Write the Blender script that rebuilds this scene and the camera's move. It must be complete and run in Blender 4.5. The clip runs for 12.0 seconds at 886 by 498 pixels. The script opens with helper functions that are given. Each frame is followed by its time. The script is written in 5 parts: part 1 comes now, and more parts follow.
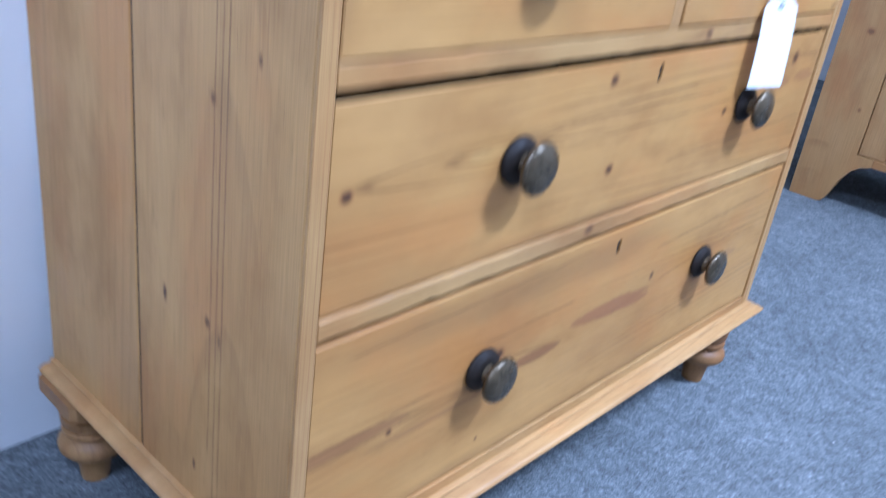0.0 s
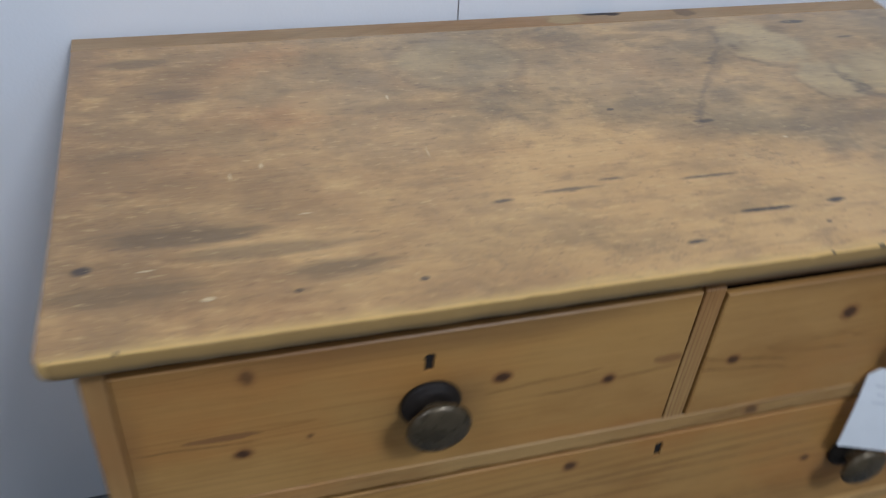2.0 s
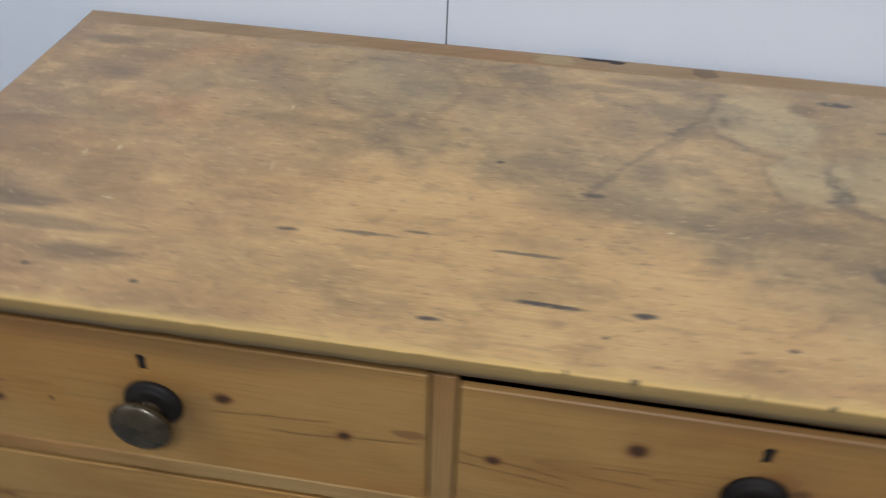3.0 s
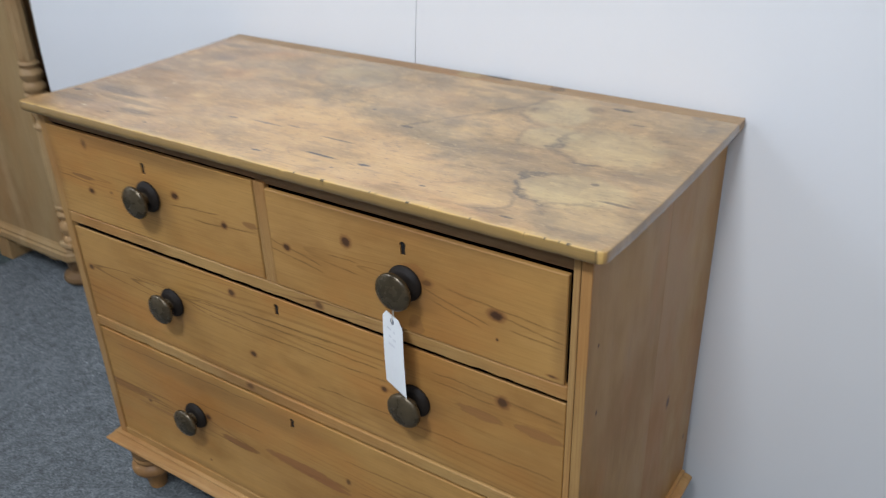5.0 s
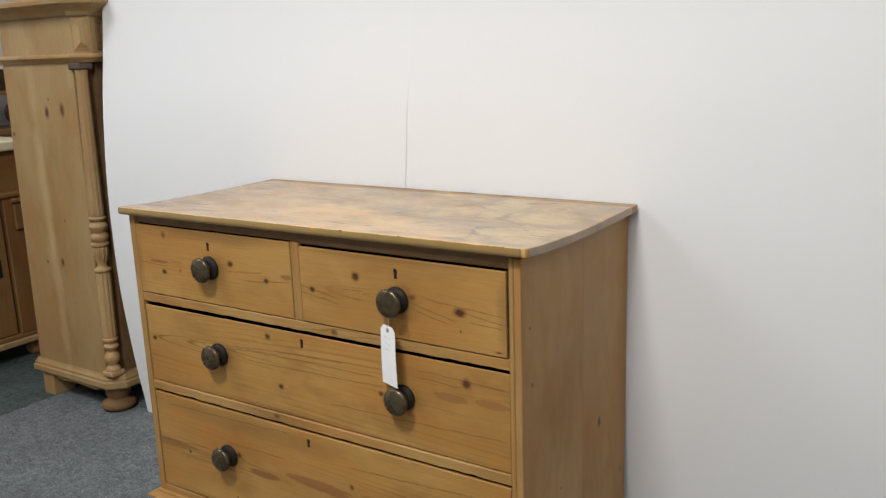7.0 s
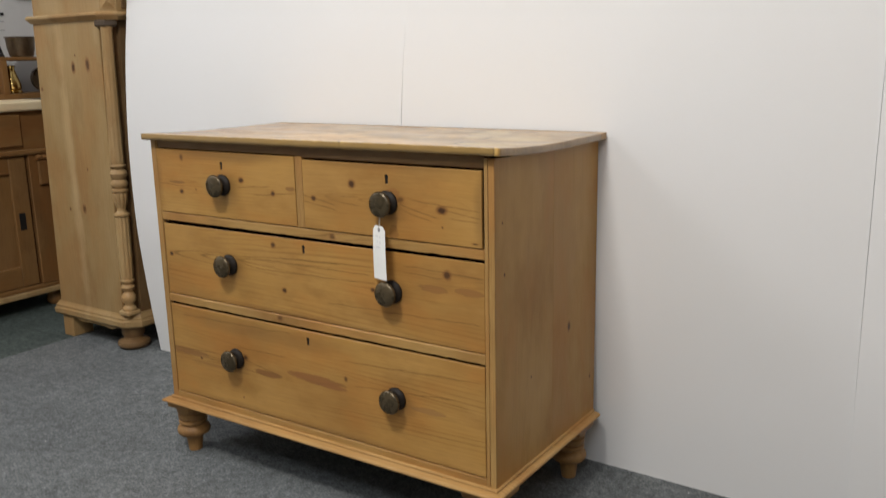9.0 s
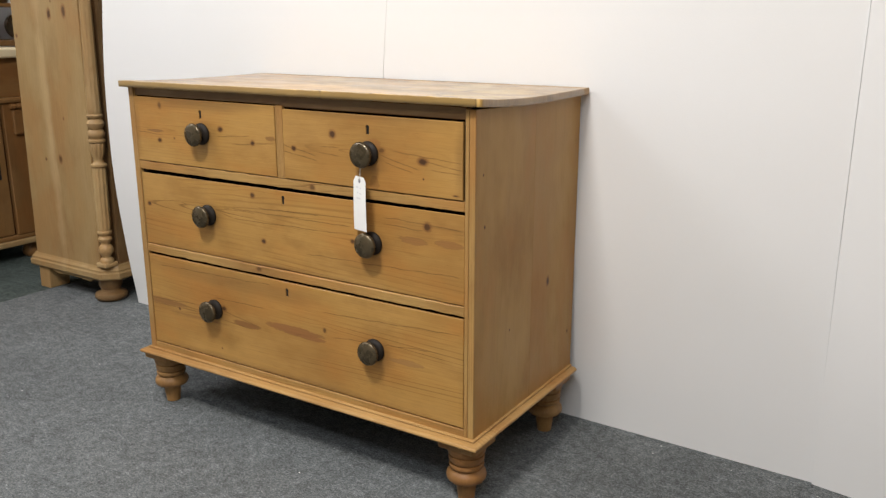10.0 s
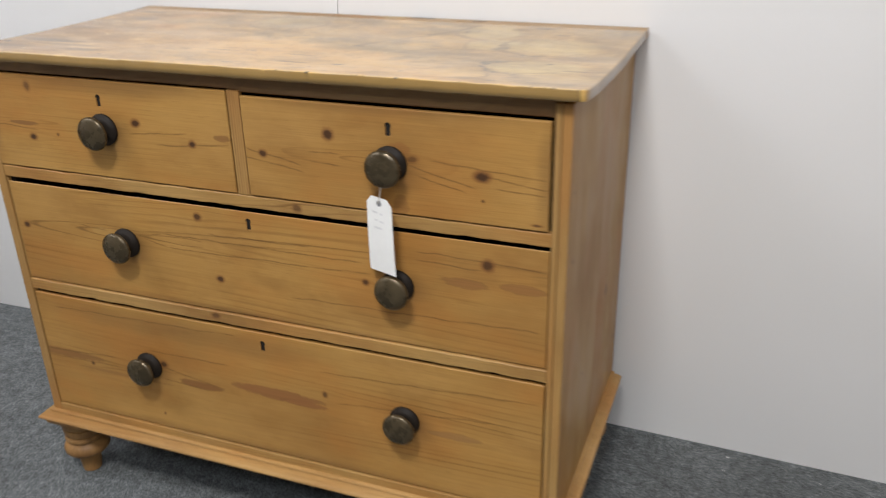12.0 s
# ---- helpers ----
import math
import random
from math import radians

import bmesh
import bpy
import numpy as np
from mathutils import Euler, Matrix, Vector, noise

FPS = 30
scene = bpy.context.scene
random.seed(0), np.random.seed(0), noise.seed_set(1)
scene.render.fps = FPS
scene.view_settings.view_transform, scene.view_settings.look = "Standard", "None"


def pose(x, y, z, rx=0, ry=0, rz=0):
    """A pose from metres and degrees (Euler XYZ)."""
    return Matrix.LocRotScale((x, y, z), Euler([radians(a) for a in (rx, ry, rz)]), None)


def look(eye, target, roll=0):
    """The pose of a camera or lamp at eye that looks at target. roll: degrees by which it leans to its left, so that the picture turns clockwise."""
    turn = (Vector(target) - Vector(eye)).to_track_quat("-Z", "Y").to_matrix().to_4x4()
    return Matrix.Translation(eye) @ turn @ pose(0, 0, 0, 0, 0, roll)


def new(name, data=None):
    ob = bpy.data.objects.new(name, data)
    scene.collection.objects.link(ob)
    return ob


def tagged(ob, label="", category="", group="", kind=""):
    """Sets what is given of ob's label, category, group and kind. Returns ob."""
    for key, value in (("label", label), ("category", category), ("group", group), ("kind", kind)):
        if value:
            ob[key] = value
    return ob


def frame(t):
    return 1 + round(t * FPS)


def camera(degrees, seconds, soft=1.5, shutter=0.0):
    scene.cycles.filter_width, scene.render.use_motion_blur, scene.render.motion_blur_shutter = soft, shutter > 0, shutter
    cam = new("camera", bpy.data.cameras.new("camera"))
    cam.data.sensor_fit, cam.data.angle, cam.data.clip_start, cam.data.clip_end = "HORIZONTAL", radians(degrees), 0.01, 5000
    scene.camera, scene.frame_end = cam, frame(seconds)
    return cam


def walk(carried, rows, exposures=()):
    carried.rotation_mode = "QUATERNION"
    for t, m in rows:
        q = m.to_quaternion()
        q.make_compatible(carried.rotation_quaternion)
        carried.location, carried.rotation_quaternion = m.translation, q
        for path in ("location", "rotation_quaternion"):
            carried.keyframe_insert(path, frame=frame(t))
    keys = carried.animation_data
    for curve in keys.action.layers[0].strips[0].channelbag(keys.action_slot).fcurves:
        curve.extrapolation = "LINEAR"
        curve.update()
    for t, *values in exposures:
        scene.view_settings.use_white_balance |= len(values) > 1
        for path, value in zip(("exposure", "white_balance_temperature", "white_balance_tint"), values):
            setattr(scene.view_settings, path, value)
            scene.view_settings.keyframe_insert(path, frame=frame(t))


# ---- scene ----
cam = camera(54.8, 12.0, soft=1.25, shutter=0.7)

PATH = [
    (0, (-0.375, -0.473, 0.846), (1.007, 0.695, -0.007), 8.2),
    (0.3, (-0.403, -0.524, 0.979), (0.815, 0.553, 0.207), 7.2),
    (0.5, (-0.39, -0.534, 1.051), (0.937, 0.689, 0.188), 6.5),
    (0.8, (-0.338, -0.554, 1.158), (0.757, 0.623, 0.35), 5.3),
    (1, (-0.285, -0.553, 1.197), (0.81, 0.798, 0.209), 5.5),
    (1.3, (-0.16, -0.563, 1.274), (0.612, 0.716, 0.271), 5.2),
    (1.5, (-0.09, -0.543, 1.303), (0.7, 0.899, 0.164), 5.6),
    (1.8, (0.023, -0.501, 1.311), (0.624, 0.825, 0.251), 6.4),
    (2, (0.123, -0.458, 1.319), (0.635, 1.028, 0.082), 5.1),
    (2.3, (0.239, -0.425, 1.319), (0.533, 0.935, 0.177), 3.0),
    (2.5, (0.326, -0.419, 1.319), (0.506, 1.11, 0.043), 2.6),
    (2.8, (0.508, -0.44, 1.351), (0.42, 0.933, 0.19), 2.1),
    (3, (0.592, -0.442, 1.352), (0.371, 1.084, 0.079), 1.8),
    (3.3, (0.757, -0.399, 1.361), (0.373, 0.909, 0.186), 1.2),
    (3.5, (0.847, -0.386, 1.354), (0.286, 1.032, 0.059), 0.6),
    (3.7, (0.938, -0.405, 1.36), (0.342, 0.838, 0.203), 1.3),
    (5.3, (1.45, -0.867, 1.333), (0.52, 0.465, 0.559), -2.0),
    (5.5, (1.5, -0.926, 1.32), (0.444, 0.574, 0.524), -2.1),
    (5.8, (1.555, -1.018, 1.304), (0.581, 0.358, 0.675), -2.4),
    (6, (1.573, -1.074, 1.302), (0.487, 0.473, 0.648), -2.6),
    (6.3, (1.59, -1.146, 1.278), (0.626, 0.277, 0.745), -2.7),
    (6.5, (1.62, -1.201, 1.255), (0.563, 0.413, 0.728), -2.3),
    (6.7, (1.653, -1.218, 1.245), (0.699, 0.243, 0.803), -2.1),
    (8.3, (1.891, -1.403, 1.094), (0.893, 0.058, 0.76), -1.8),
    (8.5, (1.89, -1.41, 1.089), (0.782, 0.208, 0.7), -1.6),
    (8.8, (1.884, -1.427, 1.071), (0.898, 0.034, 0.706), -1.2),
    (9, (1.884, -1.431, 1.065), (0.797, 0.191, 0.631), -1.2),
    (9.5, (1.887, -1.436, 1.054), (0.827, 0.191, 0.571), -0.6),
    (10, (1.886, -1.435, 1.043), (0.849, 0.194, 0.524), 0.0),
    (10.5, (1.869, -1.439, 1.046), (0.863, 0.201, 0.501), 0.7),
    (10.8, (1.82, -1.405, 1.096), (0.955, 0.086, 0.577), 0.2),
    (11, (1.76, -1.365, 1.118), (0.848, 0.31, 0.516), -0.2),
    (11.3, (1.638, -1.279, 1.137), (0.885, 0.244, 0.542), -0.9),
    (11.5, (1.505, -1.205, 1.161), (0.728, 0.489, 0.435), -1.7),
    (11.8, (1.365, -1.138, 1.176), (0.737, 0.394, 0.47), -1.6),
    (12, (1.274, -1.059, 1.162), (0.617, 0.638, 0.333), -1.2),
    (12.2, (1.182, -1.001, 1.162), (0.573, 0.698, 0.292), -1.0),
]
EXPOSURES = [
    (0.0, 0.29, 4320, 16), (0.5, -0.34, 4720, 15), (1.0, -1.17, 4950, 9), (1.5, -1.23, 4950, 8), (2.0, -1.46, 5200, 11), (2.5, -1.33, 5350, 11), (3.5, -1.35, 5350, 10),
    (5.5, -0.88, 5750, 10), (6.0, -0.94, 6000, 10), (6.5, -0.82, 6150, 10), (8.5, -0.98, 6500, 11), (9.0, -0.88, 6500, 11), (9.5, -0.63, 6550, 11), (10.5, -0.54, 6550, 12),
    (11.0, -0.64, 6450, 12), (11.5, -0.70, 6300, 12), (12.0, -0.75, 6300, 12),
]
walk(cam, [(t, look(eye, target, roll)) for t, eye, target, roll in PATH], EXPOSURES)


# ---- light ----
world = bpy.data.worlds.new("world")
scene.world = world
world.use_nodes = True
world.node_tree.nodes["Background"].inputs[0].default_value = (0.9, 0.95, 1.0, 1)
world.node_tree.nodes["Background"].inputs[1].default_value = 0.02


def ceiling_lamp(name, x, y, sx, sy, watts, colour, z=3.10):
    data = bpy.data.lights.new(name, "AREA")
    data.shape, data.size, data.size_y = "RECTANGLE", sx, sy
    data.energy, data.color = watts, colour
    ob = new(name, data)
    ob.matrix_world = pose(x, y, z)
    return ob


ceiling_lamp("lamp_key", 1.00, -1.70, 0.60, 0.40, 142, (1.0, 0.968, 0.910))
ceiling_lamp("lamp_left", -1.62, -1.2, 1.4, 0.6, 76, (0.985, 0.985, 1.0))
ceiling_lamp("lamp_right", 2.30, -2.7, 1.4, 0.6, 92, (0.94, 0.97, 1.0))

# ---- material tools ----


class E:
    """A number in a node tree: adding or multiplying two of these makes the math node."""

    def __init__(self, nt, sock):
        self.nt, self.s = nt, sock

    def op(self, kind, other=None, third=None, flip=False):
        n = self.nt.nodes.new("ShaderNodeMath")
        n.operation = kind
        args = [self] if other is None else ([other, self] if flip else [self, other])
        if third is not None:
            args.append(third)
        for k, a in enumerate(args):
            if isinstance(a, E):
                self.nt.links.new(a.s, n.inputs[k])
            else:
                n.inputs[k].default_value = a
        return E(self.nt, n.outputs[0])

    def __add__(self, o): return self.op("ADD", o)
    def __radd__(self, o): return self.op("ADD", o)
    def __sub__(self, o): return self.op("SUBTRACT", o)
    def __rsub__(self, o): return self.op("SUBTRACT", o, flip=True)
    def __mul__(self, o): return self.op("MULTIPLY", o)
    def __rmul__(self, o): return self.op("MULTIPLY", o)
    def __truediv__(self, o): return self.op("DIVIDE", o)
    def root(self): return self.op("SQRT")
    def fract(self): return self.op("FRACT")
    def absolute(self): return self.op("ABSOLUTE")
    def least(self, o): return self.op("MINIMUM", o)
    def most(self, o): return self.op("MAXIMUM", o)

    def step(self, a, b, lo=0.0, hi=1.0):
        n = self.nt.nodes.new("ShaderNodeMapRange")
        n.interpolation_type = "SMOOTHSTEP"
        self.nt.links.new(self.s, n.inputs[0])
        for k, v in enumerate((a, b, lo, hi)):
            n.inputs[k + 1].default_value = v
        return E(self.nt, n.outputs[0])


class Mat:
    """A principled material under construction."""

    def __init__(self, name):
        self.m = bpy.data.materials.new(name)
        self.m.use_nodes = True
        self.nt = self.m.node_tree
        self.b = self.nt.nodes["Principled BSDF"]

    def place(self, org=(0, 0, 0)):
        tc = self.nt.nodes.new("ShaderNodeTexCoord")
        sp = self.nt.nodes.new("ShaderNodeSeparateXYZ")
        self.nt.links.new(tc.outputs["Object"], sp.inputs[0])
        return [E(self.nt, sp.outputs[k]) + org[k] for k in range(3)]

    def chance(self):
        return E(self.nt, self.nt.nodes.new("ShaderNodeObjectInfo").outputs["Random"])

    def vec(self, x, y, z):
        n = self.nt.nodes.new("ShaderNodeCombineXYZ")
        for k, a in enumerate((x, y, z)):
            if isinstance(a, E):
                self.nt.links.new(a.s, n.inputs[k])
            else:
                n.inputs[k].default_value = a
        return n.outputs[0]

    def noise(self, vector, scale=1.0, detail=3.0, rough=0.55):
        n = self.nt.nodes.new("ShaderNodeTexNoise")
        n.inputs["Scale"].default_value, n.inputs["Detail"].default_value = scale, detail
        n.inputs["Roughness"].default_value = rough
        self.nt.links.new(vector, n.inputs["Vector"])
        return E(self.nt, n.outputs[0])

    def mix(self, fac, a, b, blend="MIX"):
        n = self.nt.nodes.new("ShaderNodeMix")
        n.data_type, n.blend_type = "RGBA", blend
        for sock, v in ((n.inputs[0], fac), (n.inputs[6], a), (n.inputs[7], b)):
            if isinstance(v, E):
                self.nt.links.new(v.s, sock)
            elif isinstance(v, tuple):
                sock.default_value = (*v, 1)
            elif isinstance(v, (int, float)):
                sock.default_value = v
            else:
                self.nt.links.new(v, sock)
        return n.outputs[2]

    def bright(self, colour, value):
        """The colour times a number."""
        n = self.nt.nodes.new("ShaderNodeVectorMath")
        n.operation = "SCALE"
        self.nt.links.new(colour, n.inputs[0])
        self.nt.links.new(value.s, n.inputs[3])
        return n.outputs[0]

    def finish(self, colour, rough=0.5, height=None, dist=0.001, metal=0.0, spec=0.5, coat=0.0, coat_rough=0.2):
        self.b.inputs["Coat Weight"].default_value, self.b.inputs["Coat Roughness"].default_value = coat, coat_rough
        if isinstance(colour, tuple):
            self.b.inputs["Base Color"].default_value = (*colour, 1)
        else:
            self.nt.links.new(colour, self.b.inputs["Base Color"])
        if isinstance(rough, E):
            self.nt.links.new(rough.s, self.b.inputs["Roughness"])
        else:
            self.b.inputs["Roughness"].default_value = rough
        self.b.inputs["Metallic"].default_value = metal
        self.b.inputs["Specular IOR Level"].default_value = spec
        if height is not None:
            n = self.nt.nodes.new("ShaderNodeBump")
            n.inputs["Distance"].default_value = dist
            n.inputs["Strength"].default_value = 1.0
            self.nt.links.new(height.s, n.inputs["Height"])
            self.nt.links.new(n.outputs[0], self.b.inputs["Normal"])
        return self.m


def pine(name, axes, org=(0, 0, 0), light=(0.428, 0.235, 0.064), dark=(0.190, 0.080, 0.020), knots=(), patches=(),
         ring=150.0, heart=0.5, tip=0.3, slope=0.09, contrast=0.36, rough=0.40, age=0.30, vary=True, stains=None, lines=0.12, soft_marks=(), cone=0.0, band=0.0, fine=0.8, spec=0.26, deep=0.45, strokes=(), sway=0.010, coat=0.0, loops=()):
    """Old waxed pine. axes: which of x, y, z runs along the grain, across it and into the board.
    knots: (along, across, radius, stretch, strength); patches: (along, across, half length, half width, colour, strength)."""
    k = Mat(name)
    p = dict(zip("xyz", k.place(org)))
    u, v, w = (p[a] for a in axes)
    rnd = k.chance() * (9.0 if vary else 0.0)
    wob = k.noise(k.vec(u * 0.9 + rnd, v * 3.0 + rnd, w * 3.0), 1.0, 2.0)
    vv = v + (wob - 0.5) * 0.03
    core, halo = None, None
    fuzz = k.noise(k.vec(u * 90, v * 140, w * 140), 1.0, 2.0)
    for a, b, r, stretch, strength in knots:
        du, dv = (u - a) / stretch, v - b
        d = (du * du + dv * dv).root() / r + (fuzz - 0.5) * 0.7
        c = d.step(0.45, 0.92, strength, 0.0)
        h = d.step(0.80, 1.45, strength * 0.70, 0.0)
        far = ((u - a) / (stretch * 3.0) * ((u - a) / (stretch * 3.0)) + dv * dv).root() / (r * 3.2)
        vv = vv + dv * far.step(0.0, 1.0, -0.75, 0.0)
        core = c if core is None else core.most(c)
        halo = h if halo is None else halo.most(h)
    depth = (u + rnd - tip) * slope + (wob - 0.5) * 0.02
    rr = ((vv - heart) * (vv - heart) + depth * depth).root()
    if cone:
        rr = ((vv - heart) * (vv - heart) + 0.00006).root() + (u - tip) * cone + (wob - 0.5) * 0.012
    uneven = k.noise(k.vec(rr * 30 + rnd, 0.5, 0.5), 1.0, 2.0)
    ringy = (rr * ring + uneven * 2.5 + rnd).fract()
    late = ringy.step(0.62, 0.93) * ringy.step(0.94, 1.0, 1.0, 0.0)
    fibre = k.noise(k.vec(u * 9 + rnd, v * 520, w * 520), 1.0, 3.0, 0.6)
    streak = k.noise(k.vec(u * 1.9 + rnd, v * 26, w * 26), 1.0, 4.0, 0.65)
    wave = v + (k.noise(k.vec(u * 7 + rnd, v * 14, w * 14), 1.0, 3.0) - 0.5) * 0.012
    hair = k.noise(k.vec(u * 4.5 + rnd, wave * 150, w * 150), 1.0, 3.0, 0.6)
    blotch = k.noise(k.vec(u * 4.5 + rnd, v * 9, w * 9), 1.0, 5.0, 0.60)
    haze = k.noise(k.vec(u * 1.8 + rnd, v * 3.0, w * 3.0), 1.0, 3.0)
    where = k.noise(k.vec(u * 1.6 + rnd, v * 9, w * 9), 1.0, 3.0).step(0.44, 0.62, lines, 1.0) * uneven.step(0.35, 0.65, 0.3, 1.0)
    if band:
        where = where * ((vv - heart).absolute() + (streak - 0.5) * 0.05).step(band * 0.5, band * 1.1, 1.0, 0.22)
    col = k.mix(late * where * contrast, light, dark)
    col = k.mix(late * where * uneven.step(0.52, 0.66) * contrast, col, tuple(0.62 * c for c in dark))
    col = k.mix(streak.step(0.52, 0.78, 0.0, 0.24 * fine), col, dark)
    col = k.mix(streak.step(0.28, 0.46, 0.30 * fine, 0.0), col, tuple(min(1.0, 1.12 * c) for c in light))
    col = k.mix(hair.step(0.50, 0.76, 0.0, 0.24 * fine) * where, col, dark)
    col = k.mix(blotch.step(0.47, 0.68, 0.0, age), col, (dark[0] * 1.0, dark[1] * 0.85, dark[2] * 0.75))
    col = k.mix(haze.step(0.42, 0.64, 0.0, age), col, (dark[0] * 1.15, dark[1] * 1.0, dark[2] * 0.9))
    blush = k.noise(k.vec(u * 3.2 + rnd + 7.0, v * 7.0, w * 7.0 + 3.0), 1.0, 4.0, 0.55)
    col = k.mix(blush.step(0.46, 0.66, 0.0, 0.50), col, (light[0] * 0.98, light[1] * 0.78, light[2] * 0.64))
    col = k.mix(blush.step(0.34, 0.50, 0.45, 0.0), col, (light[0] * 1.10, light[1] * 1.16, light[2] * 1.32))
    pore = k.noise(k.vec(u * 26 + rnd, v * 330, w * 330), 1.0, 2.0, 0.6)
    col = k.mix(pore.step(0.60, 0.74, 0.0, 0.24 * fine), col, tuple(0.75 * c for c in dark))
    for a, b, ru, rv, colour, strength in patches:
        du, dv = (u - a) / ru, (v - b) / rv
        d = (du * du + dv * dv).root() + (fuzz - 0.5) * 0.5 + (blotch - 0.5) * 1.5 + (streak - 0.5) * 1.6 + (hair - 0.5) * 0.6
        col = k.mix(d.step(0.82, 1.10, min(1.0, strength * 1.15), 0.0), col, colour)
        col = k.mix((d - 0.97).absolute().step(0.0, 0.15, strength * 0.22, 0.0), col, tuple(0.5 * c for c in colour))
    # soft marks: grime, pale streaks, and overhang shade painted along the short drawers' tops
    for a, b, ru, rv, colour, strength in soft_marks:
        du, dv = (u - a) / ru, (v - b) / rv
        d = (du * du + dv * dv).root() + (blotch - 0.5) * 1.6
        col = k.mix(d.step(0.1, 1.1, strength, 0.0), col, colour)
    if strokes:
        # single growth lines that stand out: along, across at both ends
        swing = (k.noise(k.vec(u * 16, v * 10, 3.0), 1.0, 3.0) - 0.5) * sway
        broken = k.noise(k.vec(u * 30, v * 200, 6.0), 1.0, 3.0, 0.7).step(0.36, 0.56, 0.55, 1.0)
        lined = None
        for ua, va, ub, vb in strokes:
            tilt = (vb - va) / (ub - ua)
            off = (v + swing - va - (u - ua) * tilt).absolute()
            mark = off.step(0.0003, 0.0019, 1.0, 0.0) * u.step(ua - 0.006, ua + 0.012) * u.step(ub - 0.012, ub + 0.006, 1.0, 0.0)
            lined = mark if lined is None else lined.most(mark)
        # pointed loops of the cathedral figure: centre, half length, half width
        for a, b, ru, rv in loops:
            du, dv = (u - a) / ru, (v + swing * 0.4 - b) / rv
            ringed = ((du.absolute() + dv * dv * 0.8) - 1.0).absolute() * rv
            lined = lined.most(ringed.step(0.0003, 0.0016, 1.0, 0.0) * u.step(a + ru * 0.3, a + ru * 0.5, 1.0, 0.0))
        col = k.mix(lined * broken * 0.60, col, (0.165, 0.070, 0.020))
    if stains:
        col = stains(k, col, u, v, w, fuzz)
    if core is not None:
        col = k.mix(halo, col, (0.225, 0.088, 0.026))
        col = k.mix(core, col, (0.085, 0.036, 0.015))
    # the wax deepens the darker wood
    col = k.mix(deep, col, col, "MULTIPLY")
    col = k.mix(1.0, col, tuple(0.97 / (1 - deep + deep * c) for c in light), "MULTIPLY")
    col = k.bright(col, fibre.step(0.2, 0.8, 1.0 - 0.15 * fine, 1.0 + 0.12 * fine))
    height = fibre * 0.4 + blotch * 1.2 + haze * 3.0
    return k.finish(col, blotch.step(0.3, 0.7, rough - 0.05, rough + 0.12), height, 0.00035, spec=spec, coat=coat, coat_rough=0.26)


def plain(name, colour, rough=0.5, metal=0.0, mottle=0.15, scale=30.0, bump=0.0003, spec=0.5):
    """A surface of one colour with light mottling at two sizes."""
    k = Mat(name)
    x, y, z = k.place()
    n1 = k.noise(k.vec(x, y, z), scale, 4.0)
    n2 = k.noise(k.vec(x, y, z), scale * 9, 3.0)
    base = k.mix(0.0, colour, colour)
    col = k.bright(base, (n1 * 0.7 + n2 * 0.3).step(0.25, 0.75, 1 - mottle, 1 + mottle))
    return k.finish(col, n1.step(0.3, 0.7, max(rough - 0.08, 0.02), rough + 0.1), n2 + n1, bump, metal, spec)


def sheet_white():
    k = Mat("white_hardboard")
    x, y, z = k.place()
    n1 = k.noise(k.vec(x * 1.4, y, z * 1.1), 1.0, 3.0)
    n2 = k.noise(k.vec(x, y, z), 260.0, 2.0)
    n3 = k.noise(k.vec(x, y, z), 16.0, 5.0, 0.7)
    col = k.mix(n1.step(0.35, 0.7, 0.0, 0.5), (0.83, 0.83, 0.83), (0.80, 0.797, 0.785))
    col = k.mix(n3.step(0.70, 0.80, 0.0, 0.16), col, (0.62, 0.57, 0.50))
    return k.finish(col, n3.step(0.3, 0.7, 0.30, 0.42), n2 * 0.4 + n1 * 3.0, 0.0004, spec=0.45)


def carpet(name, colours):
    """Cut-pile carpet: short felted fibres in several shades."""
    k = Mat(name)
    x, y, z = k.place()
    fine = k.noise(k.vec(x, y, z), 420.0, 2.0, 0.8)
    mid = k.noise(k.vec(x, y, z), 170.0, 4.0, 0.85)
    tuft = k.noise(k.vec(x, y, z), 46.0, 3.0, 0.6)
    wide = k.noise(k.vec(x, y, z), 1.7, 4.0, 0.6)
    trod = k.noise(k.vec(x, y, z), 9.0, 4.0, 0.65)
    fleck = k.noise(k.vec(x, y, z + 4.0), 150.0, 3.0, 0.75)
    col = k.mix(mid.step(0.40, 0.60), colours[0], colours[1])
    col = k.mix(fleck.step(0.54, 0.66, 0.0, 0.55), col, colours[2])
    col = k.mix(fleck.step(0.34, 0.46, 0.45, 0.0), col, tuple(0.5 * c for c in colours[0]))
    col = k.mix(fine.step(0.50, 0.72, 0.0, 0.70), col, colours[2])
    col = k.mix(fine.step(0.28, 0.46, 0.50, 0.0), col, tuple(0.55 * c for c in colours[0]))
    col = k.bright(col, tuft.step(0.3, 0.7, 0.78, 1.20))
    col = k.bright(col, trod.step(0.3, 0.7, 0.90, 1.10))
    col = k.bright(col, wide.step(0.3, 0.7, 0.88, 1.1))
    return k.finish(col, 0.95, fine * 0.8 + mid * 1.2, 0.0025, spec=0.1)


